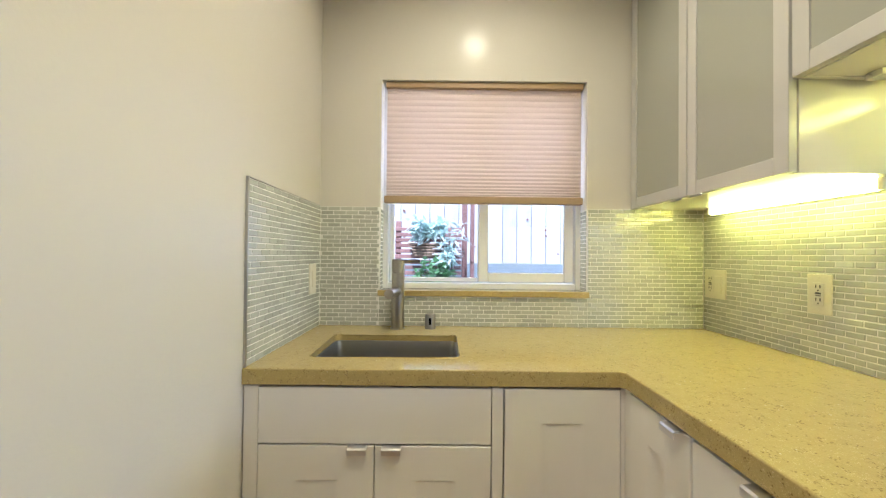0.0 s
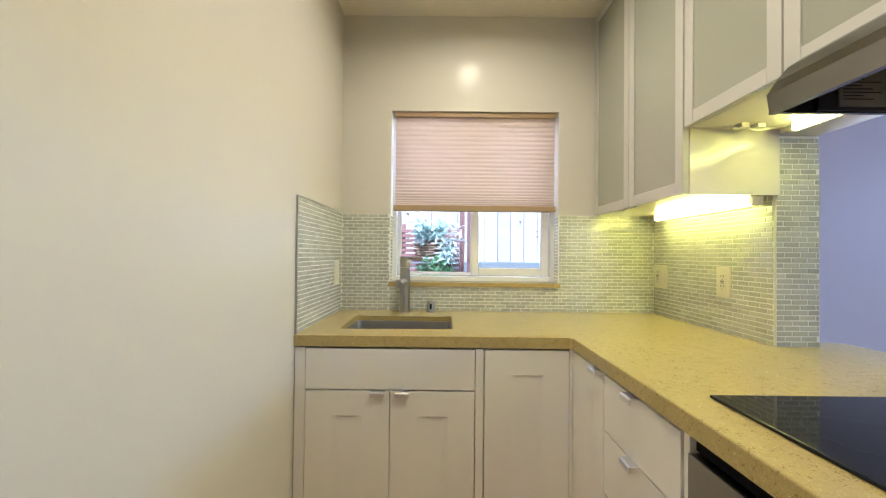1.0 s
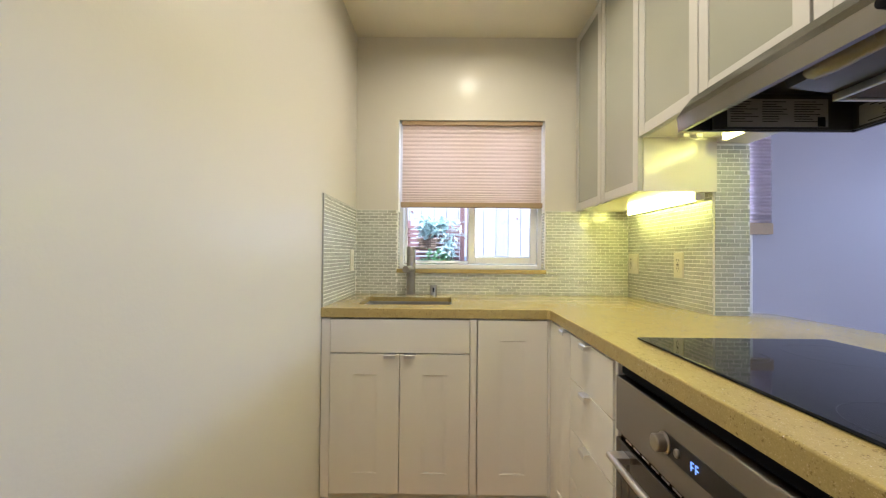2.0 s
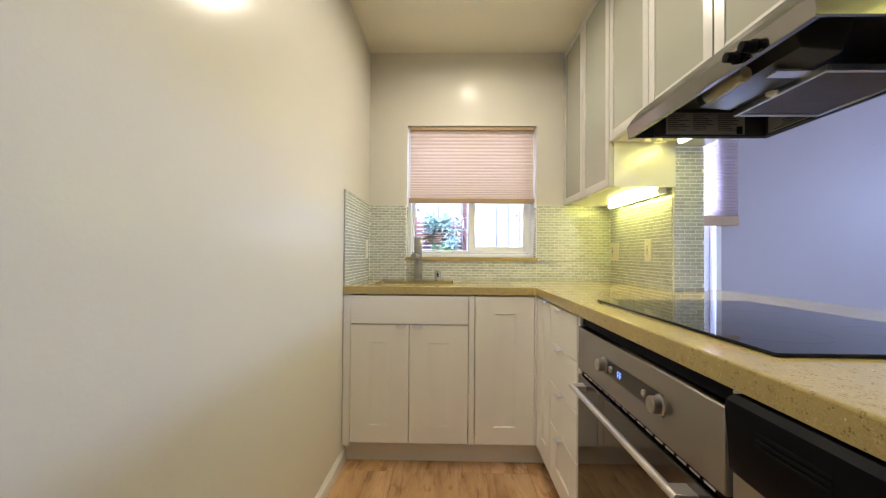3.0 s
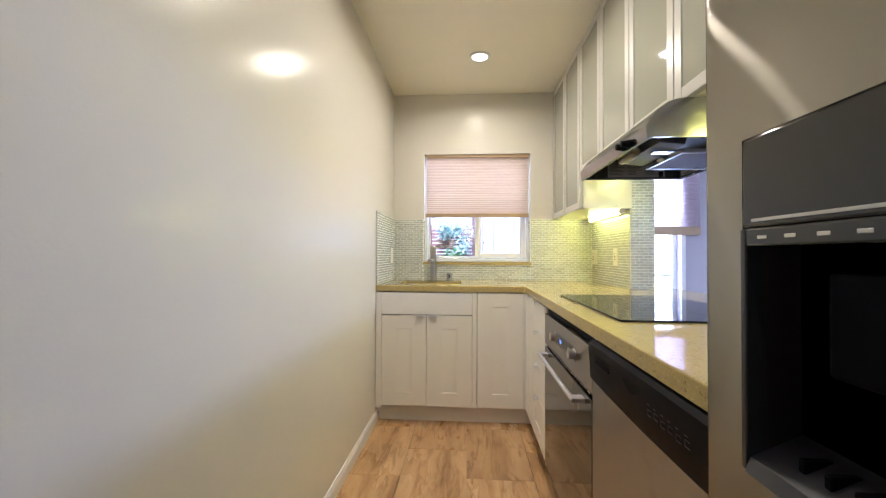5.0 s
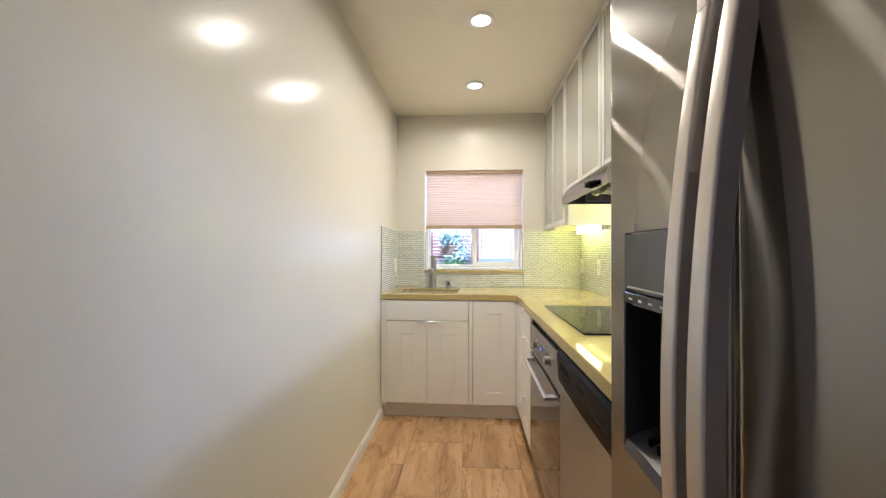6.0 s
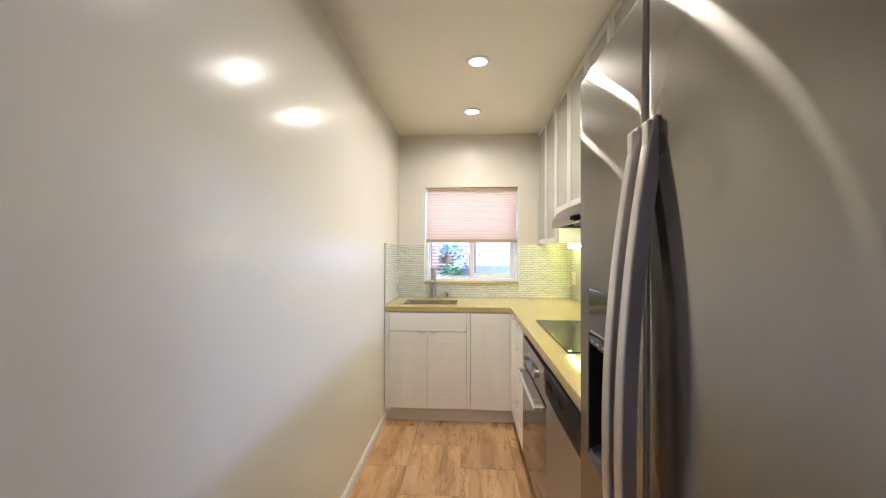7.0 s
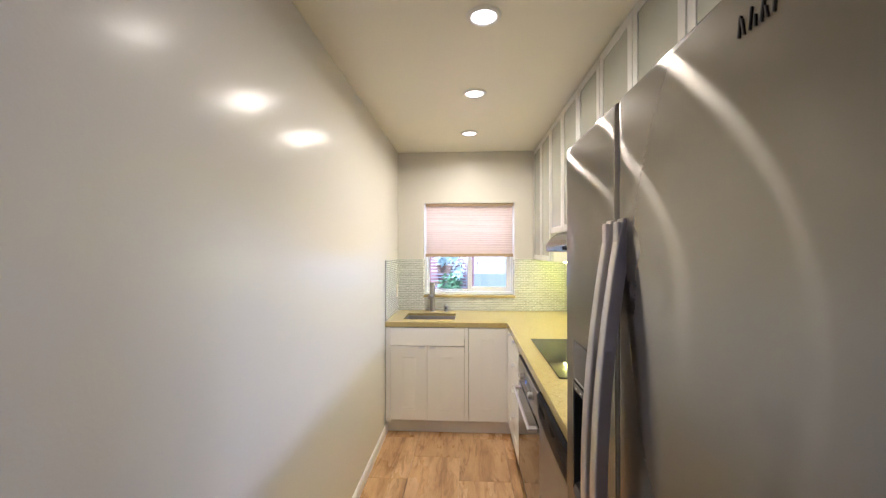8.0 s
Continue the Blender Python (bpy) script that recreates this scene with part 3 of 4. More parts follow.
# ---- sink, tap, air gap ----
sink = thing("kitchen_sink", (0.347, -0.35, 0.70), "square undermount stainless steel kitchen sink", "sink")
bm = bmesh.new()
rings = []
for grow, z, rr in ((0.012, TOP0 - 0.001, 0.03), (-0.004, TOP0 - 0.001, 0.022), (-0.006, TOP0 - 0.012, 0.022), (-0.010, 0.71, 0.022), (-0.024, 0.694, 0.02), (-0.16, 0.690, 0.02)):
    a, b, c, d = sx0 - grow, sx1 + grow, sy0 - grow, sy1 + grow
    if grow < -0.1:
        a, b, c, d = 0.30, 0.394, -0.397, -0.303
        rr = 0.046
    loop = arc(a + rr, c + rr, rr, 180, 270) + arc(b - rr, c + rr, rr, 270, 360) + arc(b - rr, d - rr, rr, 0, 90) + arc(a + rr, d - rr, rr, 90, 180)
    rings.append([bm.verts.new((x, y, z)) for x, y in loop])
for a, b in zip(rings, rings[1:]):
    for k in range(len(a)):
        bm.faces.new((a[k], a[(k + 1) % len(a)], b[(k + 1) % len(a)], b[k]))
part("basin", bm, SINKSTEEL, sink)
part("drain", lathe([(0.046, 0.690), (0.044, 0.693), (0.034, 0.691), (0.03, 0.684), (0.002, 0.684)], (0.347, -0.35, 0), 24), CHROME, sink, "round chrome drain")

tap = thing("kitchen_faucet", (0.338, -0.068, H), "brushed nickel single lever kitchen faucet", "faucet")
fx, fy2 = 0.338, -0.068
part("column", lathe([(0.030, 0.0), (0.030, 0.003), (0.0255, 0.005), (0.0255, 0.222), (0.002, 0.222)], (fx, fy2, H), 32), NICKEL, tap)
part("cap", lathe([(0.002, 0.2235), (0.024, 0.2235), (0.0262, 0.226), (0.0262, 0.272), (0.024, 0.276), (0.002, 0.277)], (fx, fy2, H), 32), NICKEL, tap)
part("lever", tube([(fx + 0.015, fy2, H + 0.268), (fx + 0.055, fy2 - 0.004, H + 0.270), (fx + 0.088, fy2 - 0.006, H + 0.271)], [0.0085, 0.0072, 0.0065], 10), NICKEL, tap, "thin straight lever")
part("spout", tube([(fx, fy2 - 0.012, H + 0.150), (fx - 0.006, fy2 - 0.07, H + 0.152), (fx - 0.013, fy2 - 0.14, H + 0.153), (fx - 0.0145, fy2 - 0.165, H + 0.153)], [0.017, 0.017, 0.0175, 0.0175], 20), NICKEL, tap, "short horizontal spout")
ag = thing("air_gap", (0.468, -0.062, H), "small round chrome dishwasher air gap cap", "air gap")
part("body", lathe([(0.021, 0.0), (0.021, 0.052), (0.019, 0.058), (0.002, 0.060)], (0.468, -0.062, H), 28), SINKSTEEL, ag)
part("vent", box(0.463, 0.473, -0.0845, -0.080, H + 0.018, H + 0.045, 0.002), BLACK, ag, "dark vent slot")

# ---- base cabinets ----
FY = -0.617      # fronts of the sink run
FX = 0.990       # fronts of the long run


def tab_pull(parent, turn, x, y, z, w=0.05):
    """A folded metal tab hooked over the edge of a front."""
    bm = prism([(0.012, 0.002), (-0.018, 0.002), (-0.022, -0.001), (-0.022, -0.014), (-0.0195, -0.014), (-0.0195, -0.0015), (0.012, -0.0015)], "x", -w / 2, w / 2, bevel=0.0005, seg=1)
    return part("handle", placed(bm, turn, x, y, z), PULL, parent, "bright metal tab handle")


cab = thing("sink_cabinet", (0.34, -0.3, 0.0), "white sink base cabinet with two panelled doors", "cabinet", "base cabinets")
part("body", box(0.004, 0.645, FY + 0.024, -0.24, 0.112, 0.69, 0.001), CARCASS, cab)
part("filler", box(0.003, 0.040, FY + 0.003, FY + 0.022, 0.100, 0.868, 0.001), CABINET, cab)
part("filler", box(0.646, 0.674, FY + 0.003, FY + 0.022, 0.112, 0.868, 0.001), CABINET, cab)
part("false_drawer_front", placed(slab_front(0.601, 0.144), BACK, 0.042, FY, 0.721), CABINET, cab)
for k, hx in ((0, 0.300), (1, 0.387)):
    d = part("door", placed(shaker_front(0.299, 0.598), BACK, 0.042 + 0.302 * k, FY, 0.118), CABINET, cab, smooth="all")
    tab_pull(d, BACK, hx, FY, 0.716)
cab = thing("corner_cabinet", (0.84, -0.3, 0.0), "white corner base cabinet with a tall panelled door", "cabinet", "base cabinets")
part("body", box(0.676, 0.985, FY + 0.024, -0.30, 0.112, 0.868, 0.001), CARCASS, cab)
part("door", placed(shaker_front(0.300, 0.747), BACK, 0.678, FY, 0.118), CABINET, cab, smooth="all")
part("filler", box(0.9805, 0.9915, FY + 0.004, FY + 0.022, 0.112, 0.868, 0.001), CABINET, cab)
part("filler", box(0.992, 1.011, -0.641, FY + 0.022, 0.112, 0.868, 0.001), CABINET, cab)
whole("toe_kick", box(0.0, 1.05, -0.556, -0.544, 0.0, 0.108), TRIM, "white recessed plinth under the sink run", "plinth", kind="structure")
whole("toe_kick", box(1.046, 1.058, -2.60, -0.558, 0.0, 0.100), TRIM, "white recessed plinth under the long run", "plinth", kind="structure")

cab = thing("narrow_cabinet", (1.3, -0.75, 0.0), "narrow white base cabinet beside the inner corner", "cabinet", "base cabinets")
part("body", box(FX + 0.022, 1.60, -0.882, -0.640, 0.112, 0.868, 0.001), CARCASS, cab)
d = part("door", placed(shaker_front(0.236, 0.747, side=0.075), RIGHT, FX, -0.643, 0.118), CABINET, cab, smooth="all")
tab_pull(d, RIGHT, FX, -0.835, 0.866)
cab = thing("drawer_cabinet", (1.3, -1.06, 0.0), "white four-drawer base cabinet with tab handles", "cabinet", "base cabinets")
part("body", box(FX + 0.022, 1.60, -1.245, -0.884, 0.112, 0.868, 0.001), CARCASS, cab)
for za, zb, sh in ((0.708, 0.864, 0), (0.532, 0.705, 0), (0.358, 0.529, 0), (0.118, 0.355, 1)):
    f = shaker_front(0.357, zb - za, side=0.085, top=0.078) if sh else slab_front(0.357, zb - za)
    d = part("drawer", placed(f, RIGHT, FX, -0.885, za), CABINET, cab)
    tab_pull(d, RIGHT, FX, -1.055, zb)
whole("filler_panel", box(FX + 0.004, 1.2, -1.266, -1.248, 0.10, 0.868, 0.001), CABINET, "white filler strip beside the oven", "filler panel")
whole("filler_panel", box(FX + 0.004, 1.2, -1.996, -1.982, 0.10, 0.868, 0.001), CABINET, "white filler strip beside the dishwasher", "filler panel")

# ---- oven ----
oven = thing("built_in_oven", (1.3, -1.625, 0.12), "built-in stainless oven with dark mirror glass door", "oven")
oy0, oy1 = -1.976, -1.270
part("body", box(FX + 0.03, 1.58, oy0 + 0.01, oy1 - 0.01, 0.115, 0.862), BLACK, oven)
# stands in for the gap above the panel, with its shade as black colour
part("top_strip", box(FX + 0.012, FX + 0.03, oy0, oy1, 0.842, 0.864, 0.002), BLACK, oven, "black strip coloured as the dark gap under the counter")
cp = part("control_panel", box(FX - 0.004, FX + 0.03, oy0, oy1, 0.697, 0.838, 0.003), APPLIANCE, oven, "brushed steel control panel")
part("display_strip", box(FX - 0.0055, FX - 0.003, -1.80, -1.495, 0.748, 0.793, 0.001), DARKMETAL, cp, "dark display strip")
for k, (yy, rr) in enumerate(((-1.50, 0.019), (-1.79, 0.019))):
    part("knob", lathe([(0.0215, 0.0), (0.0215, -0.004), (0.0175, -0.006), (0.0175, -0.022), (0.0155, -0.024), (0.001, -0.0245)], (FX - 0.004, yy, 0.771), 28, axis="x"), NICKEL, cp, "round brushed metal knob")
for yy in (-1.545, -1.725):
    part("button", lathe([(0.0085, 0.0), (0.0085, -0.004), (0.006, -0.006), (0.001, -0.006)], (FX - 0.0055, yy, 0.771), 20, axis="x"), NICKEL, cp)
# lit digits of the clock, as strokes
for yy in (-1.590, -1.603):
    bm = bmesh.new()
    for za, zb, ya, yb in ((0.7685, 0.7700, -0.0035, 0.004), (0.7765, 0.7780, -0.0035, 0.004), (0.762, 0.778, 0.0027, 0.0042)):
        box(FX - 0.0075, FX - 0.0058, yy + ya, yy + yb, za, zb, bm=bm)
    part("digit", bm, LED, cp, "lit blue display digit", smooth=False)
part("vent_channel", box(FX + 0.008, FX + 0.03, oy0 + 0.004, oy1 - 0.004, 0.680, 0.697), BLACK, oven, "black vent channel above the door")
for k in range(16):
    yy = oy1 - 0.045 - 0.040 * k
    part("vent_fin", box(FX + 0.001, FX + 0.010, yy - 0.030, yy, 0.686, 0.6915, 0.001), CHROME, oven)
dr = part("door", box(FX - 0.004, FX + 0.026, oy0, oy1, 0.128, 0.679, 0.003), OVENGLASS, oven, "dark mirror glass door")
part("handle_bar", tube([(FX - 0.040, oy0 + 0.066, 0.652), (FX - 0.040, oy1 - 0.045, 0.652)], 0.0085, 16), HANDLESTEEL, dr, "round steel handle bar")
for yy in (oy0 + 0.085, oy1 - 0.06):
    part("handle_bracket", box(FX - 0.040, FX - 0.002, yy - 0.019, yy + 0.019, 0.644, 0.660, 0.002), HANDLESTEEL, dr)
part("lower_trim", box(FX + 0.002, FX + 0.03, oy0, oy1, 0.104, 0.125, 0.002), APPLIANCE, oven)

# ---- dishwasher ----
dw = thing("dishwasher", (1.3, -2.29, 0.10), "stainless dishwasher with a curved black control panel", "dishwasher")
dy0, dy1 = -2.596, -2.000
part("body", box(FX + 0.03, 1.58, dy0 + 0.004, dy1 - 0.004, 0.10, 0.866), BLACK, dw)
part("door", box(FX - 0.010, FX + 0.03, dy0, dy1, 0.112, 0.80, 0.004), APPLIANCE, dw, "brushed steel door panel")
n = 24
ys = [dy0 + (dy1 - dy0) * k / n for k in range(n + 1)]
def dip(y):
    s = (y - dy0) / (dy1 - dy0)
    return 0.752 - 0.006 * math.sin(math.pi * s)
bm = bmesh.new()
rows = []
for y in ys:
    zl = dip(y)
    rows.append([bm.verts.new(p) for p in ((FX + 0.02, y, zl), (FX - 0.011, y, zl), (FX - 0.015, y, zl + 0.006), (FX - 0.017, y, 0.80), (FX - 0.021, y, 0.846), (FX - 0.019, y, 0.860), (FX - 0.008, y, 0.868), (FX + 0.02, y, 0.868))])
for a, b in zip(rows, rows[1:]):
    for k in range(8):
        bm.faces.new((a[k], a[(k + 1) % 8], b[(k + 1) % 8], b[k]))
bm.faces.new(rows[0]); bm.faces.new(rows[-1])
cp = part("control_panel", bm, DWPANEL, dw, "bowed black plastic control panel")
bm = bmesh.new()
for zz in (0.816, 0.8245, 0.833):
    box(FX - 0.0215, FX - 0.016, -2.165, -2.060, zz, zz + 0.0035, bm=bm)
part("vent_grille", bm, DARKINK, cp, "dark slotted vent", smooth=False)
bm = bmesh.new()
pts = [(-2.350 + 0.102 * k / 12, 0.834 - 0.020 * math.sin(math.pi * k / 12)) for k in range(13)]
prism([(y, z) for y, z in pts] + [(-2.254, 0.837), (-2.344, 0.837)], "x", FX - 0.0212, FX - 0.016, bm)
part("grip_recess", bm, DARKINK, cp, "black crescent grip recess", smooth=False)
bm = bmesh.new()
rnd = random.Random(4)
for k in range(6):
    # open little button outlines with a line of print above each
    ya, yb = -2.372 - 0.027 * k, -2.372 - 0.027 * k - 0.016
    za = 0.797 + 0.003 * (k % 2)
    for p0, p1, q0, q1 in ((yb, ya, za, za + 0.0009), (yb, ya, za + 0.011, za + 0.0119), (ya - 0.0009, ya, za + 0.0009, za + 0.011)):
        box(FX - 0.0186, FX - 0.0165, p0, p1, q0, q1, bm=bm)
    box(FX - 0.0192, FX - 0.0170, ya - rnd.uniform(0.008, 0.014), ya, 0.8185, 0.8200, bm=bm)
part("button_print", bm, PANELPRINT, cp, "small grey button print", smooth=False)

# ---- cooktop ----
hob = thing("cooktop", (1.335, -1.583, H), "black ceramic glass cooktop set on the quartz counter", "cooktop")
part("glass", box(1.075, 1.598, -1.966, -1.200, H + 0.0005, H + 0.007, 0.0025, 2), BLACKGLASS, hob)
for cx, cy, cr in ((1.20, -1.38, 0.075), (1.20, -1.78, 0.105), (1.46, -1.38, 0.105), (1.46, -1.78, 0.075)):
    bm = bmesh.new()
    ring = [[bm.verts.new((cx + q * math.cos(a), cy + q * math.sin(a), H + 0.0073)) for a in [2 * math.pi * k / 64 for k in range(64)]] for q in (cr, cr + 0.0014)]
    for k in range(64):
        bm.faces.new((ring[0][k], ring[0][(k + 1) % 64], ring[1][(k + 1) % 64], ring[1][k]))
    part("burner_ring", bm, BURNER, hob, "faint grey burner ring")

# ---- wall cabinets ----
UX = 1.297       # faces of the wall cabinet doors


def wall_cabinet(name, label, y0, y1, z0, doors, pulls, z1=2.428):
    c = thing(name, (1.45, (y0 + y1) / 2, z0), label, "wall cabinet", "wall cabinets")
    t = 0.016
    bx0, bx1 = UX + 0.022, 1.610
    for name_, q in (("side_panel", (bx0, bx1, y1 + 0.001, y1 + t, z0, z1, 0.001, 1)), ("side_panel", (bx0, bx1, y0 - t, y0 - 0.001, z0, z1, 0.001, 1)),
                     ("bottom_panel", (bx0 + 0.001, bx1, y1 + t, y0 - t, z0 + 0.002, z0 + 0.018)), ("top_panel", (bx0 + 0.001, bx1, y1 + t, y0 - t, z1 - 0.018, z1 - 0.001)),
                     ("back_panel", (bx1 - 0.006, bx1 - 0.001, y1 + t, y0 - t, z0 + 0.018, z1 - 0.018))):
        part(name_, box(*q), CARCASS, c)
    n = doors
    w = (y0 - y1) / n
    for k in range(n):
        a = y0 - w * k - 0.0025
        dw_, dh = w - 0.005, z1 - z0 - 0.004
        f = 0.042
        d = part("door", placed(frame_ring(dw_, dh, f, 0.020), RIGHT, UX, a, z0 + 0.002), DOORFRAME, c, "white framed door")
        part("pane", placed(box(f - 0.005, dw_ - f + 0.005, 0.004, 0.009, f - 0.005, dh - f + 0.005), RIGHT, UX, a, z0 + 0.002), FROST, d, "grey green frosted glass pane", smooth=False)
        if pulls[k] is not None:
            bm = prism([(0.010, 0.0015), (-0.008, 0.0015), (-0.010, -0.006), (-0.0085, -0.006), (-0.007, 0.0), (0.010, 0.0)], "x", -0.028, 0.028)
            part("handle", placed(bm, RIGHT, UX + 0.006, pulls[k], z0 - 0.001), METALTRIM, d, "small grey metal tab handle")
    return c


wall_cabinet("wall_cabinet", "white wall cabinet with two frosted glass doors reaching the ceiling", -0.012, -0.752, 1.405, 2, (-0.33, -0.43))
wall_cabinet("wall_cabinet", "white wall cabinet with two frosted glass doors beside the hood", -0.755, -1.484, 1.616, 2, (-1.06, -1.18))
wall_cabinet("wall_cabinet", "white single-door wall cabinet above the range hood", -1.486, -1.844, 1.616, 1, (-1.56,))
wall_cabinet("wall_cabinet", "white wall cabinet with two frosted glass doors beside the refrigerator", -1.846, -2.576, 1.616, 2, (-2.145, -2.28))
wall_cabinet("wall_cabinet", "white wall cabinet with frosted glass doors over the refrigerator", -2.580, -3.310, 1.86, 2, (None, None))
wall_cabinet("wall_cabinet", "white single-door wall cabinet over the refrigerator", -3.312, -3.62, 1.86, 1, (None,))
# fills the open gap at the ceiling; the dark colour paints its shade
whole("cornice_strip", box(UX + 0.014, 1.610, -3.62, -0.004, 2.4285, CEILING - 0.0005), GAPDARK, "dark strip coloured as the shaded gap between wall cabinets and ceiling", "filler strip")

# ---- tube lights under the cabinets ----
for tx, ya, yb, tz in TUBES:
    t = thing("under_cabinet_light", (tx, (ya + yb) / 2, tz + 0.03), "slim fluorescent light under the wall cabinets, switched on", "cabinet light", "lights under the cabinets")
    ztop = 1.405 if tz < 1.5 else 1.616
    part("housing", box(tx + 0.0125, tx + 0.0285, yb - 0.02, ya + 0.02, tz + 0.006, ztop + 0.0015, 0.003), TRIM, t, "white metal housing")
    part("diffuser", tube([(tx, ya, tz + 0.011), (tx, (ya + yb) / 2, tz + 0.011), (tx, yb, tz + 0.011)], 0.0092, 16), TUBEGLOW, t, "bare glowing yellow white tube")
    for yy in (ya + 0.012, yb - 0.012):
        part("socket", box(tx - 0.008, tx + 0.014, yy - 0.006, yy + 0.006, tz + 0.003, ztop + 0.001, 0.002), TRIM, t)
cl = thing("cable_clip", (1.50, -0.80, 1.616), "pale plastic clips with a loose cable under the cabinet", "cable")
part("cable", tube([(1.56, -0.85, 1.599), (1.54, -0.80, 1.605), (1.50, -0.795, 1.600), (1.455, -0.80, 1.605), (1.43, -0.79, 1.611)], 0.0028, 8), CARCASS, cl)
for xx in (1.45, 1.50):
    part("clip", box(xx - 0.012, xx + 0.012, -0.815, -0.78, 1.603, 1.6175, 0.002), CARCASS, cl)

# ---- range hood ----
hood = thing("range_hood", (1.4, -1.585, 1.49), "stainless steel range hood with a greasy dark underside", "range hood")
hy0, hy1 = -1.936, -1.234
zb = 1.488
top = [(1.170, zb), (1.165, zb + 0.036), (1.182, zb + 0.062), (1.206, zb + 0.092), (1.236, zb + 0.112), (1.266, zb + 0.121), (1.300, zb + 0.124), (1.645, zb + 0.124), (1.645, zb)]
inner = [(1.180, zb), (1.176, zb + 0.034), (1.191, zb + 0.058), (1.213, zb + 0.085), (1.240, zb + 0.103), (1.268, zb + 0.112), (1.301, zb + 0.115), (1.637, zb + 0.115), (1.637, zb)]
bm = bmesh.new()
prism(top, "y", hy0, hy0 + 0.008, bm)
prism(top, "y", hy1 - 0.008, hy1, bm)
for k in range(7):
    prism([top[k], top[k + 1], inner[k + 1], inner[k]], "y", hy0 + 0.008, hy1 - 0.008, bm)
prism([top[7], top[8], inner[8], inner[7]], "y", hy0 + 0.008, hy1 - 0.008, bm)
bmesh.ops.remove_doubles(bm, verts=bm.verts, dist=1e-5)
part("canopy", bm, HOODSTEEL, hood)
part("bottom_rim", prism([(1.168, zb - 0.003), (1.180, zb - 0.003), (1.180, zb + 0.001), (1.168, zb + 0.001)], "y", hy0 + 0.001, hy1 - 0.001), HOODSTEEL, hood)
for q in ((1.252, 1.63, hy0 + 0.0145, hy1 - 0.0145, zb + 0.098, zb + 0.106), (1.630, 1.6365, hy0 + 0.009, hy1 - 0.009, zb + 0.004, zb + 0.112),
          (1.212, 1.629, hy0 + 0.009, hy0 + 0.014, zb + 0.003, zb + 0.080), (1.255, 1.629, hy1 - 0.014, hy1 - 0.009, zb + 0.003, zb + 0.098)):
    part("liner", box(*q), LINER, hood, "dark greasy inner lining", smooth=False)
# motor tunnel and the filter that hangs from it
part("motor_cover", prism([(1.258, zb + 0.097), (1.285, zb + 0.030), (1.372, zb + 0.020), (1.40, zb + 0.097)], "y", -1.775, -1.44, bevel=0.004), LINER, hood)
part("support_bracket", box(1.30, 1.385, -1.70, -1.665, zb + 0.014, zb + 0.021, 0.001, 1), CHROME, hood, "bright folded metal bracket")
ft = part("filter", box(1.395, 1.628, -1.715, -1.445, zb + 0.008, zb + 0.018, 0.002), FILTER, hood, "brown greasy mesh filter")
bm = bmesh.new()
for p0, p1, q0, q1 in ((1.387, 1.396, -1.724, -1.436), (1.627, 1.636, -1.724, -1.436), (1.396, 1.627, -1.724, -1.714), (1.396, 1.627, -1.446, -1.436)):
    box(p0, p1, q0, q1, zb + 0.004, zb + 0.020, 0.001, 1, bm)
part("filter_frame", bm, METALTRIM, ft, "thin aluminium filter frame")
part("lamp_cover", tube([(1.247, -1.53, zb + 0.022), (1.247, -1.545, zb + 0.022), (1.245, -1.60, zb + 0.022), (1.243, -1.672, zb + 0.022), (1.243, -1.680, zb + 0.022)], [0.010, 0.020, 0.022, 0.020, 0.013], 20), LENSCOVER, hood, "yellowed plastic lamp cover")
part("cover_clip", lathe([(0.001, -0.010), (0.012, -0.003), (0.014, 0.004), (0.001, 0.010)], (1.375, -1.59, zb + 0.008), 16), PLATE, hood)
lab = part("rating_label", box(1.292, 1.558, hy1 - 0.0185, hy1 - 0.0145, zb + 0.010, zb + 0.084), LABEL, hood, "grey printed rating label", smooth=False)
bm = bmesh.new()
rnd = random.Random(9)
for col in range(3):
    for k in range(9):
        xa = 1.298 + 0.085 * col
        z = zb + 0.077 - 0.0066 * k
        box(xa, xa + rnd.uniform(0.035, 0.078), hy1 - 0.0195, hy1 - 0.0184, z - 0.0017, z, bm=bm)
box(1.530, 1.550, hy1 - 0.0195, hy1 - 0.0184, zb + 0.010, zb + 0.036, bm=bm)
part("label_print", bm, DARKINK, lab, smooth=False)
lab = part("rating_label", box(1.6265, 1.6295, -1.43, -1.265, zb + 0.010, zb + 0.062), LABEL, hood, "grey printed label on the back lining", smooth=False)
bm = bmesh.new()
for k in range(7):
    z = zb + 0.056 - 0.0066 * k
    box(1.6255, 1.6264, -1.42, -1.42 + rnd.uniform(0.08, 0.145), z - 0.0022, z, bm=bm)
part("label_print", bm, DARKINK, lab, smooth=False)
for yy in (-1.755, -1.800):
    part("knob", lathe([(0.014, 0.004), (0.014, -0.004), (0.0115, -0.006), (0.0105, -0.024), (0.001, -0.025)], (1.1665, yy, zb + 0.018), 20, axis="x"), BLACK, hood, "small black control knob")

# ---- refrigerator ----
fr = thing("refrigerator", (1.3, -3.06, 0.0), "stainless steel side-by-side refrigerator with ice dispenser", "refrigerator")
ry0, ry1, rz = -3.52, -2.606, 1.785
part("body", box(1.016, 1.60, ry0 + 0.006, ry1 - 0.006, 0.012, rz - 0.012, 0.004), HANDLESTEEL, fr, "grey painted steel body")
part("kick_grille", box(1.00, 1.02, ry0 + 0.01, ry1 - 0.01, 0.014, 0.085, 0.003), BLACK, fr)


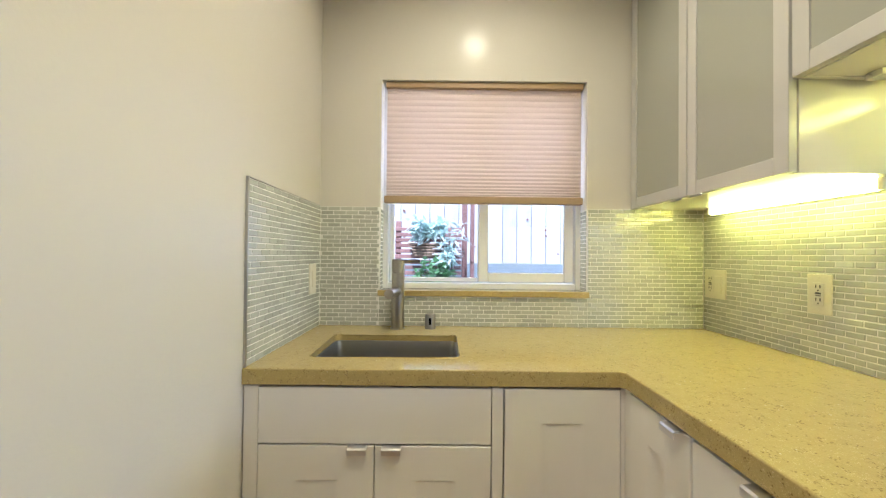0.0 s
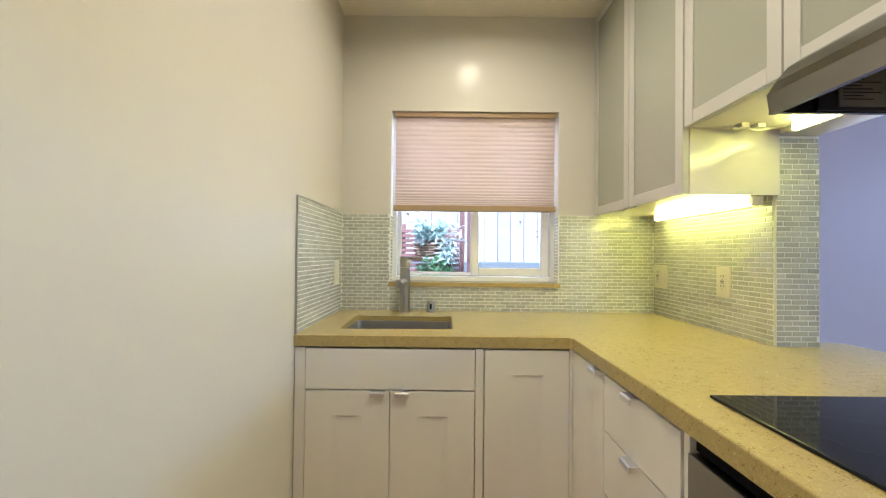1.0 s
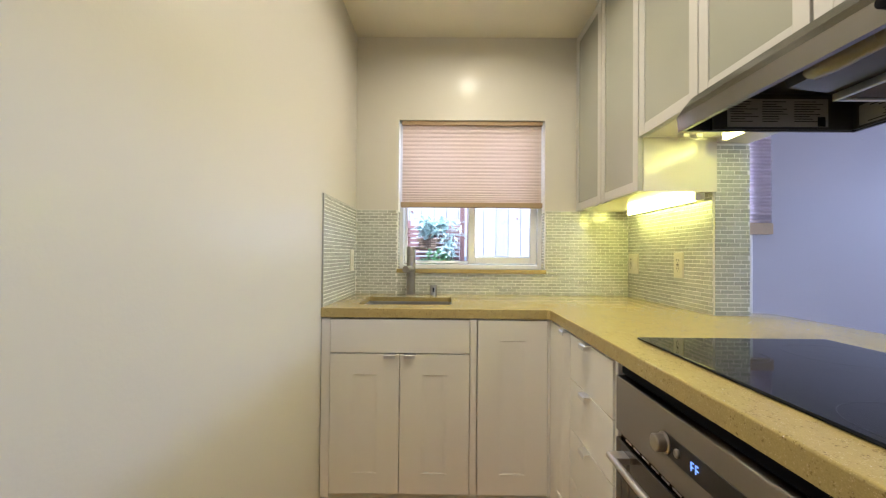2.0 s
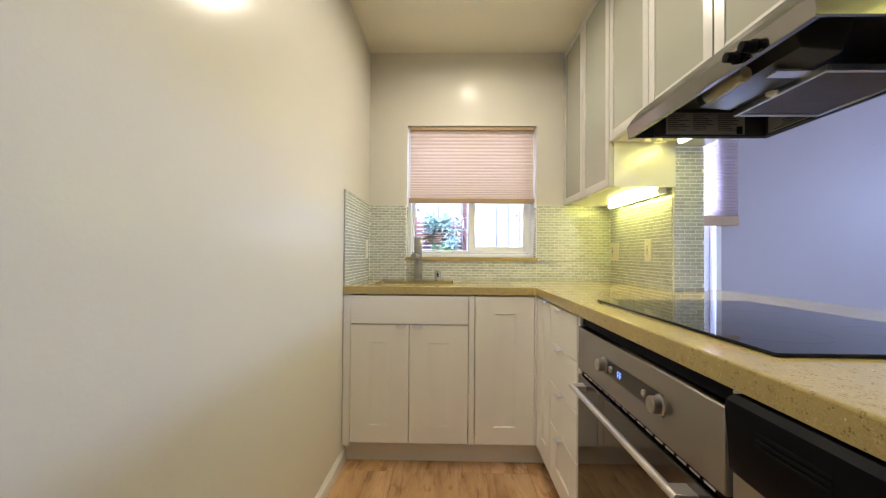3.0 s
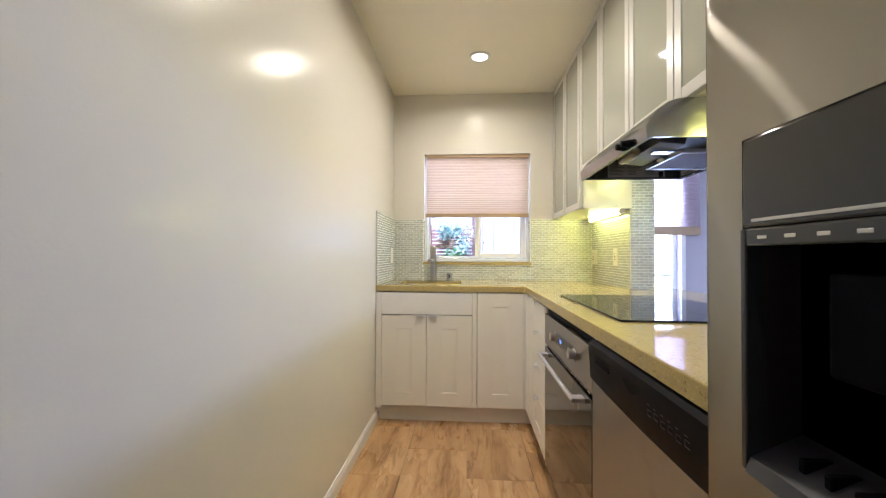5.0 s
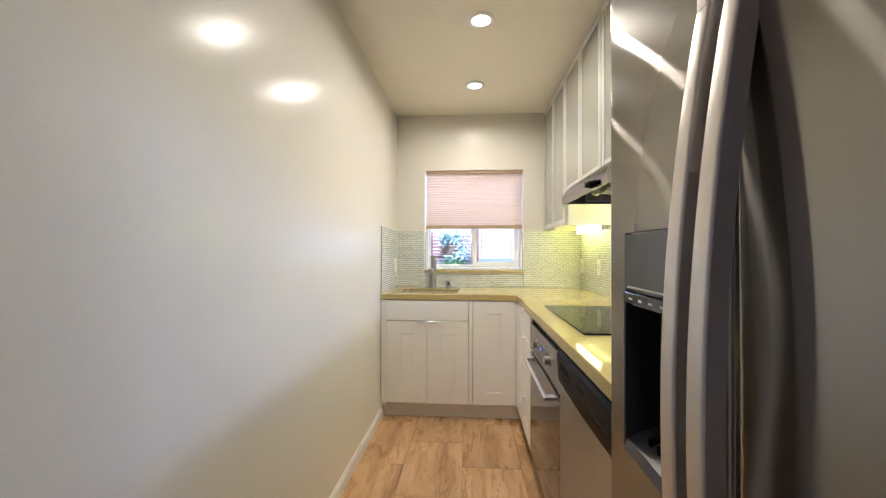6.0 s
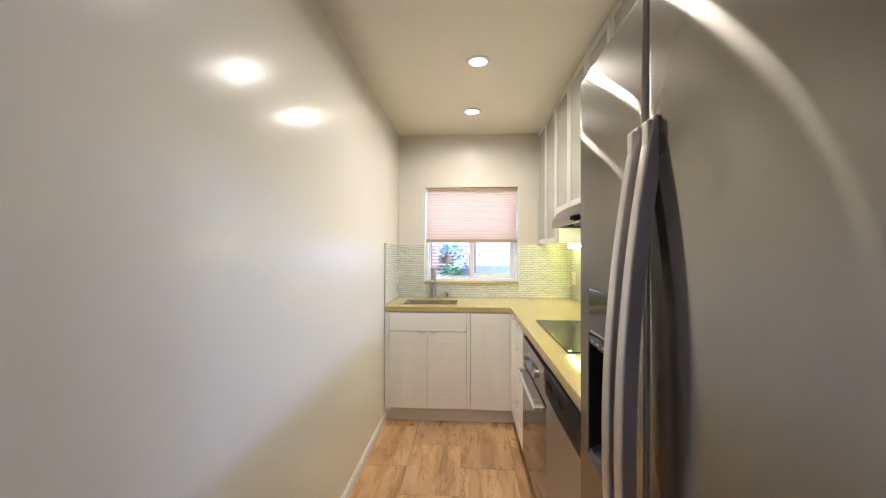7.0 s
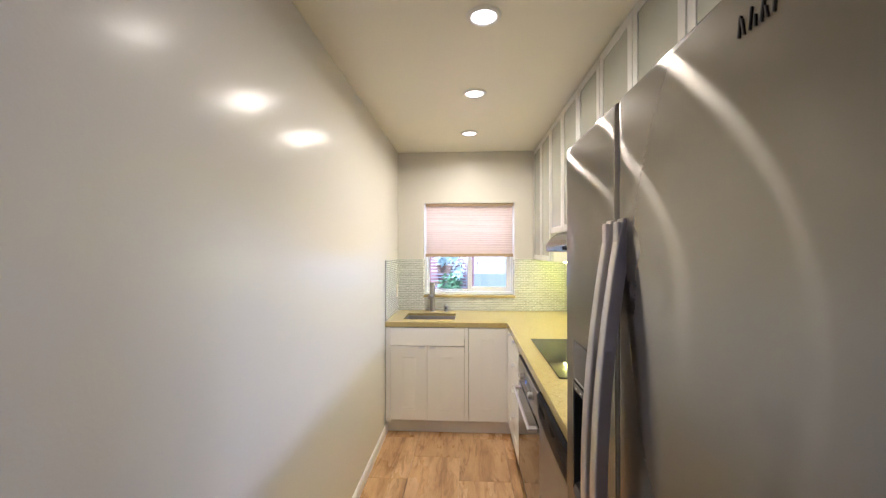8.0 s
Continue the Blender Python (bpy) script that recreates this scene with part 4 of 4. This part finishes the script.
def fridge_door(y0, y1, z0, z1, hole=None, front=0.9455, bulge=0.0008, back=1.012):
    """A gently bowed steel door with rounded long edges and, where given, an opening (y0, y1, z0, z1)."""
    bm = bmesh.new()
    c, half = (y0 + y1) / 2, (y1 - y0) / 2
    ys = [y0 + 0.0005, y0 + 0.003, y0 + 0.008, y0 + 0.010] + [y0 + 0.016, y0 + 0.024, y0 + 0.034, y0 + 0.046, y0 + 0.062, y1 - 0.062, y1 - 0.046, y1 - 0.034, y1 - 0.024, y1 - 0.016] + [y0 + (y1 - y0) * k / 16 for k in range(3, 14)] + [y1 - 0.010, y1 - 0.008, y1 - 0.003, y1 - 0.0005]
    zs = [z0, z0 + 0.004, z0 + 0.014, z1 - 0.014, z1 - 0.004, z1]
    if hole:
        ys += list(hole[:2])
        zs += list(hole[2:])
    ys, zs = sorted(set(ys)), sorted(set(zs))
    def depth(y, z):
        x = front - bulge * (1 - ((y - c) / half) ** 2)
        x += 0.0005 * (math.exp(-(y - y0) / 0.012) + math.exp(-(y1 - y) / 0.012))
        for d in (y - y0, y1 - y, z - z0, z1 - z):
            if d < 0.010:
                x += 0.010 - math.sqrt(max(0.0, 0.010 ** 2 - (0.010 - d) ** 2))
        return min(x, back - 0.004)
    grid = [[bm.verts.new((depth(y, z), y, z)) for y in ys] for z in zs]
    for i in range(len(zs) - 1):
        for j in range(len(ys) - 1):
            my, mz = (ys[j] + ys[j + 1]) / 2, (zs[i] + zs[i + 1]) / 2
            if hole and hole[0] < my < hole[1] and hole[2] < mz < hole[3]:
                continue
            bm.faces.new((grid[i][j], grid[i][j + 1], grid[i + 1][j + 1], grid[i + 1][j]))
    rim = [e for e in bm.edges if len(e.link_faces) == 1]
    made = bmesh.ops.extrude_edge_only(bm, edges=rim)["geom"]
    for v in made:
        if isinstance(v, bmesh.types.BMVert):
            v.co.x = back
    return bm


DISP = (-2.905, -2.686, 0.862, 1.258)
GAP = -2.986
left = part("freezer_door", fridge_door(GAP + 0.003, ry1, 0.10, rz, DISP), STEEL, fr, "narrow brushed steel freezer door", smooth="all")
right = part("fridge_door", fridge_door(ry0, GAP - 0.003, 0.10, rz), STEEL, fr, "wide brushed steel refrigerator door", smooth="all")
part("door_seal", box(1.004, 1.016, ry0 + 0.012, ry1 - 0.012, 0.11, rz - 0.014), RUBBER, fr)
d0, d1, d2, d3 = DISP
disp = part("dispenser", box(0.944, 0.970, d0, d1, 1.150, d3, 0.004), PANELGLASS, left, "glossy black dispenser panel")
bm = bmesh.new()
box(0.941, 0.965, d0, d0 + 0.010, d2, 1.150, 0.003, 2, bm)
box(0.941, 0.965, d1 - 0.010, d1, d2, 1.150, 0.003, 2, bm)
box(0.941, 0.958, d0 + 0.010, d1 - 0.010, 1.128, 1.150, 0.003, 2, bm)
part("bezel", bm, PANELGLASS, left, "grey dispenser surround with buttons")
for k in range(5):
    yy = d1 - 0.03 - 0.038 * k
    part("dispenser_button", box(0.9404, 0.942, yy - 0.014, yy, 1.1365, 1.1405, 0.0005, 1), METALTRIM, left)
bm = bmesh.new()
box(1.004, 1.010, d0, d1, d2, 1.150, bm=bm)
box(0.962, 1.004, d0 + 0.004, d0 + 0.010, d2, 1.13, bm=bm)
box(0.962, 1.004, d1 - 0.010, d1 - 0.004, d2, 1.13, bm=bm)
part("dispenser_cavity", bm, CAVITY, left, "dark brown dispenser cavity", smooth=False)
part("drip_tray", prism([(0.938, d2 + 0.001), (1.004, d2 + 0.001), (1.004, d2 + 0.045), (0.945, d2 + 0.018)], "y", d0 + 0.010, d1 - 0.010, bevel=0.002), SLATE, left, "sloping slate grey drip tray")
for k in range(3):
    yy = d1 - 0.06 - 0.03 * k
    part("tray_slot", box(0.962, 0.992, yy - 0.004, yy + 0.004, d2 + 0.026, d2 + 0.0405, 0.001, 1), BLACK, left)
part("control_strip", box(0.9425, 0.9445, d0 + 0.018, d1 - 0.018, 1.157, 1.1605), METALTRIM, left, "slim bright strip over the dispenser controls", smooth=False)
part("paddle", box(0.985, 1.003, -2.84, -2.75, 0.99, 1.10, 0.006), BLACK, left)


def bow_handle(parent, y):
    n = 22
    zs = [0.50 + 1.055 * k / n for k in range(n + 1)]
    bm = bmesh.new()
    rows = []
    for k, z in enumerate(zs):
        s = k / n
        x = 0.950 - 0.052 * math.sin(math.pi * s) ** 0.85
        hw = 0.0135 + 0.002 * math.sin(math.pi * s)
        q = 0.0035
        section = [(x + 0.013, y - hw)] + [(x - 0.0105 + q - q * math.sin(w), y - hw + q - q * math.cos(w)) for w in (0.0, 0.52, 1.05, 1.571)]
        section += [(x - 0.0105 + q - q * math.cos(w), y + hw - q + q * math.sin(w)) for w in (0.0, 0.52, 1.05, 1.571)] + [(x + 0.013, y + hw)]
        rows.append([bm.verts.new((*p, z)) for p in section])
    m = len(rows[0])
    for a, b in zip(rows, rows[1:]):
        for k in range(m):
            bm.faces.new((a[k], a[(k + 1) % m], b[(k + 1) % m], b[k]))
    bm.faces.new(rows[0])
    bm.faces.new(rows[-1])
    h = part("handle", bm, HANDLESTEEL, parent, "long bowed grey metal handle")
    for z in (0.525, 1.53):
        part("handle_mount", box(0.930, 0.956, y - 0.012, y + 0.012, z - 0.02, z + 0.02, 0.004), HANDLESTEEL, h)


bow_handle(left, -2.957)
bow_handle(right, -3.014)
bm = bmesh.new()
for k, (lean, tall) in enumerate(((0.003, 0.022), (-0.003, 0.018), (0.003, 0.022), (0.0, 0.012), (0.004, 0.022), (-0.002, 0.012), (0.002, 0.014))):
    yy = -3.318 - 0.0078 * k
    prism([(yy, 1.721), (yy - 0.0017, 1.721), (yy - 0.0017 - lean, 1.721 + tall), (yy - lean, 1.721 + tall)], "x", 0.9432, 0.9475, bm)
part("badge", bm, DARKMETAL, right, "dark raised maker's badge, plain strokes", smooth=False)

# ---- switch and socket plates ----
def plate(name, turn, x, y, z, w, h, label, kinds):
    t = thing(name, (x, y, z), label, "wall plate", "wall plates")
    part("cover", placed(box(-w / 2, w / 2, -0.0115, -0.0055, -h / 2, h / 2, 0.002), turn, x, y, z), PLATE, t)
    for u, kind in kinds:
        if kind == "rocker":
            part("rocker", placed(box(u - 0.0165, u + 0.0165, -0.0155, -0.011, -0.033, 0.033, 0.0015), turn, x, y, z), PLATE, t)
        else:
            f = part("socket_face", placed(box(u - 0.0165, u + 0.0165, -0.0135, -0.011, -0.033, 0.033, 0.001), turn, x, y, z), PLATE, t)
            for zz in (-0.019, 0.019):
                bm = bmesh.new()
                box(u - 0.0075, u - 0.005, -0.0142, -0.0133, zz - 0.001, zz + 0.008, bm=bm)
                box(u + 0.005, u + 0.0075, -0.0142, -0.0133, zz - 0.001, zz + 0.008, bm=bm)
                box(u - 0.002, u + 0.002, -0.0142, -0.0133, zz - 0.010, zz - 0.006, bm=bm)
                part("slots", placed(bm, turn, x, y, z), DARKINK, f, "dark socket slots", smooth=False)
            for zz, m in ((0.003, BLACK), (-0.0035, LABEL)):
                part("test_button", placed(box(u - 0.008, u + 0.008, -0.015, -0.013, zz - 0.0022, zz + 0.0022, 0.0005), turn, x, y, z), m, f)
    for zz in (-h / 2 + 0.009, h / 2 - 0.009):
        part("plate_screw", placed(lathe([(0.0028, -0.0115), (0.0026, -0.0125), (0.0005, -0.0128)], (0, 0, zz), 10, axis="y"), turn, x, y, z), PLATE, t)


plate("socket_plate", RIGHT, 1.612, -0.080, 1.105, 0.116, 0.115, "ivory double plate with a switch and a socket", ((-0.023, "socket"), (0.023, "rocker")))
plate("socket_plate", RIGHT, 1.612, -0.507, 1.108, 0.072, 0.116, "ivory wall socket plate with test buttons", ((0.0, "socket"),))
plate("switch_plate", LEFT, 0.0, -0.108, 1.112, 0.072, 0.118, "ivory light switch plate on the tiled wall", ((0.0, "rocker"),))

# ---- garden outside the window ----
rnd = random.Random(21)
fence = thing("garden_fence", (0.9, 2.25, 0.0), "sun-bleached wooden board fence behind the house", "fence")
for k in range(26):
    xa = -1.2 + 0.145 * k
    w = 0.140 + rnd.uniform(-0.003, 0.002)
    dz, dy = rnd.uniform(-0.03, 0.03), rnd.uniform(-0.006, 0.006)
    part("board", box(xa, xa + w, 2.25 + dy, 2.268 + dy, 1.13, 2.35 + dz, 0.002, 1), FENCEWOOD, fence)
# added boards behind the gaps; their grey paints the shade between boards
for k in range(26):
    part("backing_board", box(-1.13 + 0.145 * k, -1.0 + 0.145 * k, 2.2705, 2.2745, 1.14, 2.34), GAPBOARD, fence, "added board behind the joints, coloured as gap shade", smooth=False)
for z in (1.30, 2.05):
    part("rail", box(-1.25, 2.6, 2.275, 2.315, z, z + 0.085, 0.003), FENCEWOOD, fence)
part("gravel_board", box(-1.25, 2.6, 2.236, 2.274, 0.55, 1.125, 0.004), CONCRETE, fence, "blue grey lower board")
for xx in (-0.6, 1.22):
    part("post", box(xx - 0.045, xx + 0.045, 2.318, 2.408, -0.14, 2.4, 0.004), FENCEWOOD, fence)
for k in range(16):
    xx, zz = rnd.uniform(0.0, 2.0), rnd.uniform(1.2, 1.75)
    part("knot", lathe([(0.0005, -0.0075), (0.010, -0.0072), (0.012, 0.0)], (xx, 2.25, zz), 10, axis="y"), CEDAR, fence, "dark knot in a board")

screen = thing("slatted_screen", (0.36, 1.4, 0.0), "red-brown cedar trellis screen with horizontal slats", "garden screen")
for k in range(22):
    z = 0.50 + 0.0425 * k
    part("slat", box(0.15, 0.665, 1.40, 1.418, z, z + 0.029 + rnd.uniform(-0.001, 0.001), 0.002, 1), CEDAR, screen)
for xx in (0.17, 0.69):
    part("post", box(xx - 0.02, xx + 0.022, 1.42, 1.47, -0.14, 1.47 if xx < 0.5 else 1.95, 0.003), CEDAR, screen)
part("post", box(0.735, 0.765, 1.38, 1.43, -0.14, 2.1, 0.003), CEDAR, screen)


def leaf(bm, base, d, up, length, width):
    side = d.cross(up).normalized() * width / 2
    pts = [base, base + d * length * 0.45 + side, base + d * length - up * length * 0.15, base + d * length * 0.45 - side]
    mid = bm.verts.new(base + d * length * 0.5 - up * width * 0.18)
    vs = [bm.verts.new(p) for p in pts]
    for k in range(4):
        bm.faces.new((vs[k], vs[(k + 1) % 4], mid))


def clump(centre, radius, count, length, width, seed, stems=7):
    rng = random.Random(seed)
    c = Vector(centre)
    leaves, twigs = bmesh.new(), bmesh.new()
    tips = []
    for k in range(stems):
        a = rng.uniform(0, 2 * math.pi)
        tip = c + Vector((math.cos(a) * radius[0] * rng.uniform(0.2, 1), math.sin(a) * radius[1] * rng.uniform(0.2, 1), radius[2] * rng.uniform(-0.6, 1)))
        root = c - Vector((0, 0, radius[2] * 0.9))
        mid = (root + tip) / 2 + Vector((rng.uniform(-0.02, 0.02), 0, 0.03))
        tube([root, mid, tip], [0.005, 0.004, 0.002], 6, twigs)
        tips.append((root, mid, tip))
    for k in range(count):
        root, mid, tip = rng.choice(tips)
        s = rng.uniform(0.25, 1.05)
        p = root.lerp(mid, min(1, s * 2)) if s < 0.5 else mid.lerp(tip, s * 2 - 1)
        p += Vector((rng.gauss(0, 0.018), rng.gauss(0, 0.018), rng.gauss(0, 0.018)))
        d = Vector((rng.gauss(0, 1), rng.gauss(0, 1) - 0.3, rng.gauss(0.1, 0.7))).normalized()
        up = Vector((rng.gauss(0, 0.4), rng.gauss(0, 0.4), 1)).normalized()
        if abs(d.dot(up)) < 0.95:
            leaf(leaves, p, d, up, length * rng.uniform(0.6, 1.2), width * rng.uniform(0.7, 1.2))
    return leaves, twigs


def plant(name, label, category, centre, radius, count, length, width, seed, mat):
    t = thing(name, (centre[0], centre[1], centre[2] - radius[2]), label, category)
    leaves, twigs = clump(centre, radius, count, length, width, seed)
    part("stems", twigs, WICKER, t)
    part("leaves", leaves, mat, t, smooth=False)
    return t


basket = thing("hanging_planter", (0.36, 1.33, 1.17), "striped wooden basket planter hung on the slatted screen", "planter")
for k in range(5):
    z = 1.197 + 0.021 * k
    s = 0.012 * k
    part("slat", box(0.31 - s, 0.445 + s, 1.27 - s * 0.4, 1.39, z, z + 0.014, 0.002, 1), WICKER, basket)
part("soil", box(0.29, 0.44, 1.275, 1.385, 1.204, 1.287), SOIL, basket, "dark potting soil", smooth=False)
plant("succulent_plant", "pale blue green leafy plant spilling over the basket", "plant", (0.36, 1.28, 1.40), (0.24, 0.08, 0.13), 300, 0.085, 0.045, 3, LEAFA)
plant("trailing_plant", "pale blue green trailing plant with long narrow leaves", "plant", (0.55, 1.26, 1.27), (0.13, 0.07, 0.18), 240, 0.10, 0.020, 5, LEAFA)
low = plant("garden_shrub", "dense green leafy shrub in a raised bed", "shrub", (0.53, 1.20, 1.02), (0.26, 0.12, 0.17), 420, 0.065, 0.042, 8, LEAFB)
bed = thing("raised_bed", (0.47, 1.24, -0.14), "raised wooden planting bed filled with soil", "planter")
for a, b, c, d in ((0.10, 0.84, 1.06, 1.085), (0.10, 0.84, 1.365, 1.39), (0.10, 0.125, 1.085, 1.365), (0.815, 0.84, 1.085, 1.365)):
    part("side_board", box(a, b, c, d, -0.14, 0.80, 0.003), CEDAR, bed)
part("soil", box(0.125, 0.815, 1.085, 1.365, -0.14, 0.78), SOIL, bed, smooth=False)

# ---- glass mosaic backsplash ----
ROWH, LONG, JOINT, THICK = 0.01703, 0.0520, 0.0030, 0.0052
cache = {}


def brick_mesh(length):
    key = round(length, 3)
    if key not in cache:
        bm = bmesh.new()
        a, b = key / 2, (ROWH - JOINT) / 2
        c = 0.0011
        rings = [[bm.verts.new(p) for p in ((-a + i, y, -b + i), (a - i, y, -b + i), (a - i, y, b - i), (-a + i, y, b - i))] for i, y in ((0, 0.0), (0, -THICK + c), (c, -THICK))]
        for p, q in zip(rings, rings[1:]):
            for k in range(4):
                bm.faces.new((p[k], p[(k + 1) % 4], q[(k + 1) % 4], q[k]))
        bm.faces.new(rings[-1])
        cache[key] = mesh_of("brick", bm, TILE, smooth=False)
    return cache[key]


def mosaic(name, label, turn, x, y, z, w, h, shift=0.0):
    t = thing(name, (x, y, z), label, "backsplash", kind="structure")
    t.matrix_basis = Matrix.Translation((x, y, z)) @ turn
    g = new("grout", mesh_of("grout", box(0, w, -0.0040, 0.0, 0, h), GROUT, smooth=False))
    g.parent = t
    rng = random.Random(name + label)
    rows = int(h / ROWH + 0.3)
    for r_ in range(rows):
        off = shift + ((0.46 if r_ % 4 == 1 else 0.54) * LONG if r_ % 2 else 0.0) + rng.uniform(-0.003, 0.003)
        u = -off % LONG - LONG
        while u < w - 0.004:
            a, b = max(0.0008, u), min(w - 0.0008, u + LONG - JOINT)
            if b - a > 0.006:
                o = new("brick", brick_mesh(b - a))
                o.parent = t
                o.matrix_basis = pose((a + b) / 2, rng.uniform(-0.0004, 0.0003), (r_ + 0.5) * ROWH, rng.uniform(-0.9, 0.9), 0, rng.uniform(-0.6, 0.6))
            u += LONG
    return t


TALL = 29 * ROWH
mosaic("backsplash", "pale green glass brick mosaic beside the sink", LEFT, 0.0, -0.612, H, 0.605, TALL)
mosaic("backsplash", "pale green glass brick mosaic between corner and window", BACK, 0.0055, 0.0, H, 0.2445, TALL, 0.02)
mosaic("backsplash", "pale green glass brick mosaic under the window sill", BACK, 0.2505, 0.0, H, 0.871, 0.1235, 0.05)
mosaic("backsplash", "pale green glass brick mosaic beside the window", BACK, 1.122, 0.0, H, 0.4845, TALL, 0.01)
mosaic("backsplash", "pale green glass brick mosaic under the wall cabinets", RIGHT, 1.612, -0.0058, H, 0.722, TALL, 0.03)
mosaic("backsplash", "pale green glass brick mosaic on the wall end", BACK, 1.612, -0.73, H, 0.14, 0.688, 0.0)
mosaic("backsplash", "narrow strip of glass brick mosaic in the window reveal", LEFT, 0.25, 0.002, 1.061, 0.071, 0.347, 0.0)
mosaic("backsplash", "narrow strip of glass brick mosaic in the window reveal", RIGHT, 1.122, 0.073, 1.061, 0.071, 0.347, 0.0)
whole("grout_bead", box(0.0005, 0.0054, -0.0069, -0.0002, H + 0.0005, H + TALL), GROUT, "white grout bead in the mosaic corner", "grout", kind="structure")
whole("grout_bead", box(1.6066, 1.6115, -0.0057, -0.0002, H + 0.0005, H + TALL), GROUT, "white grout bead in the mosaic corner", "grout", kind="structure")
whole("edge_trim", box(0.0005, 0.0085, -0.6185, -0.6125, H, H + TALL + 0.003, 0.001, 1), METALTRIM, "slim aluminium edge strip on the mosaic", "trim", kind="structure")
whole("edge_trim", box(0.0005, 0.0075, -0.6125, -0.006, H + TALL, H + TALL + 0.003, 0.0008, 1), METALTRIM, "slim aluminium edge strip on the mosaic", "trim", kind="structure")

# ---- floor tiles ----
TW, TL = 0.336, 0.560
tile_cache = {}
for col in range(-1, 7):
    xa, xb = -0.062 + TW * col, -0.062 + TW * (col + 1)
    xa, xb = max(xa, 0.001), min(xb, 1.61)
    if xb - xa < 0.02:
        continue
    start = -0.10 if col % 2 == 0 else -0.38
    y = start + TL
    while y > -5.47:
        ya, yb = max(y - TL, -5.47), min(y, -0.002)
        y -= TL
        if yb - ya < 0.02:
            continue
        key = (round(xb - xa, 3), round(yb - ya, 3))
        if key not in tile_cache:
            w2, l2 = key[0] / 2 - 0.0008, key[1] / 2 - 0.0008
            tile_cache[key] = mesh_of("tile", box(-w2, w2, -l2, l2, -0.011, 0.0, 0.0012, 1), FLOORTILE, smooth=False)
        o = new("tile", tile_cache[key])
        o.parent = floor
        o.location = ((xa + xb) / 2, (ya + yb) / 2, 0.0)
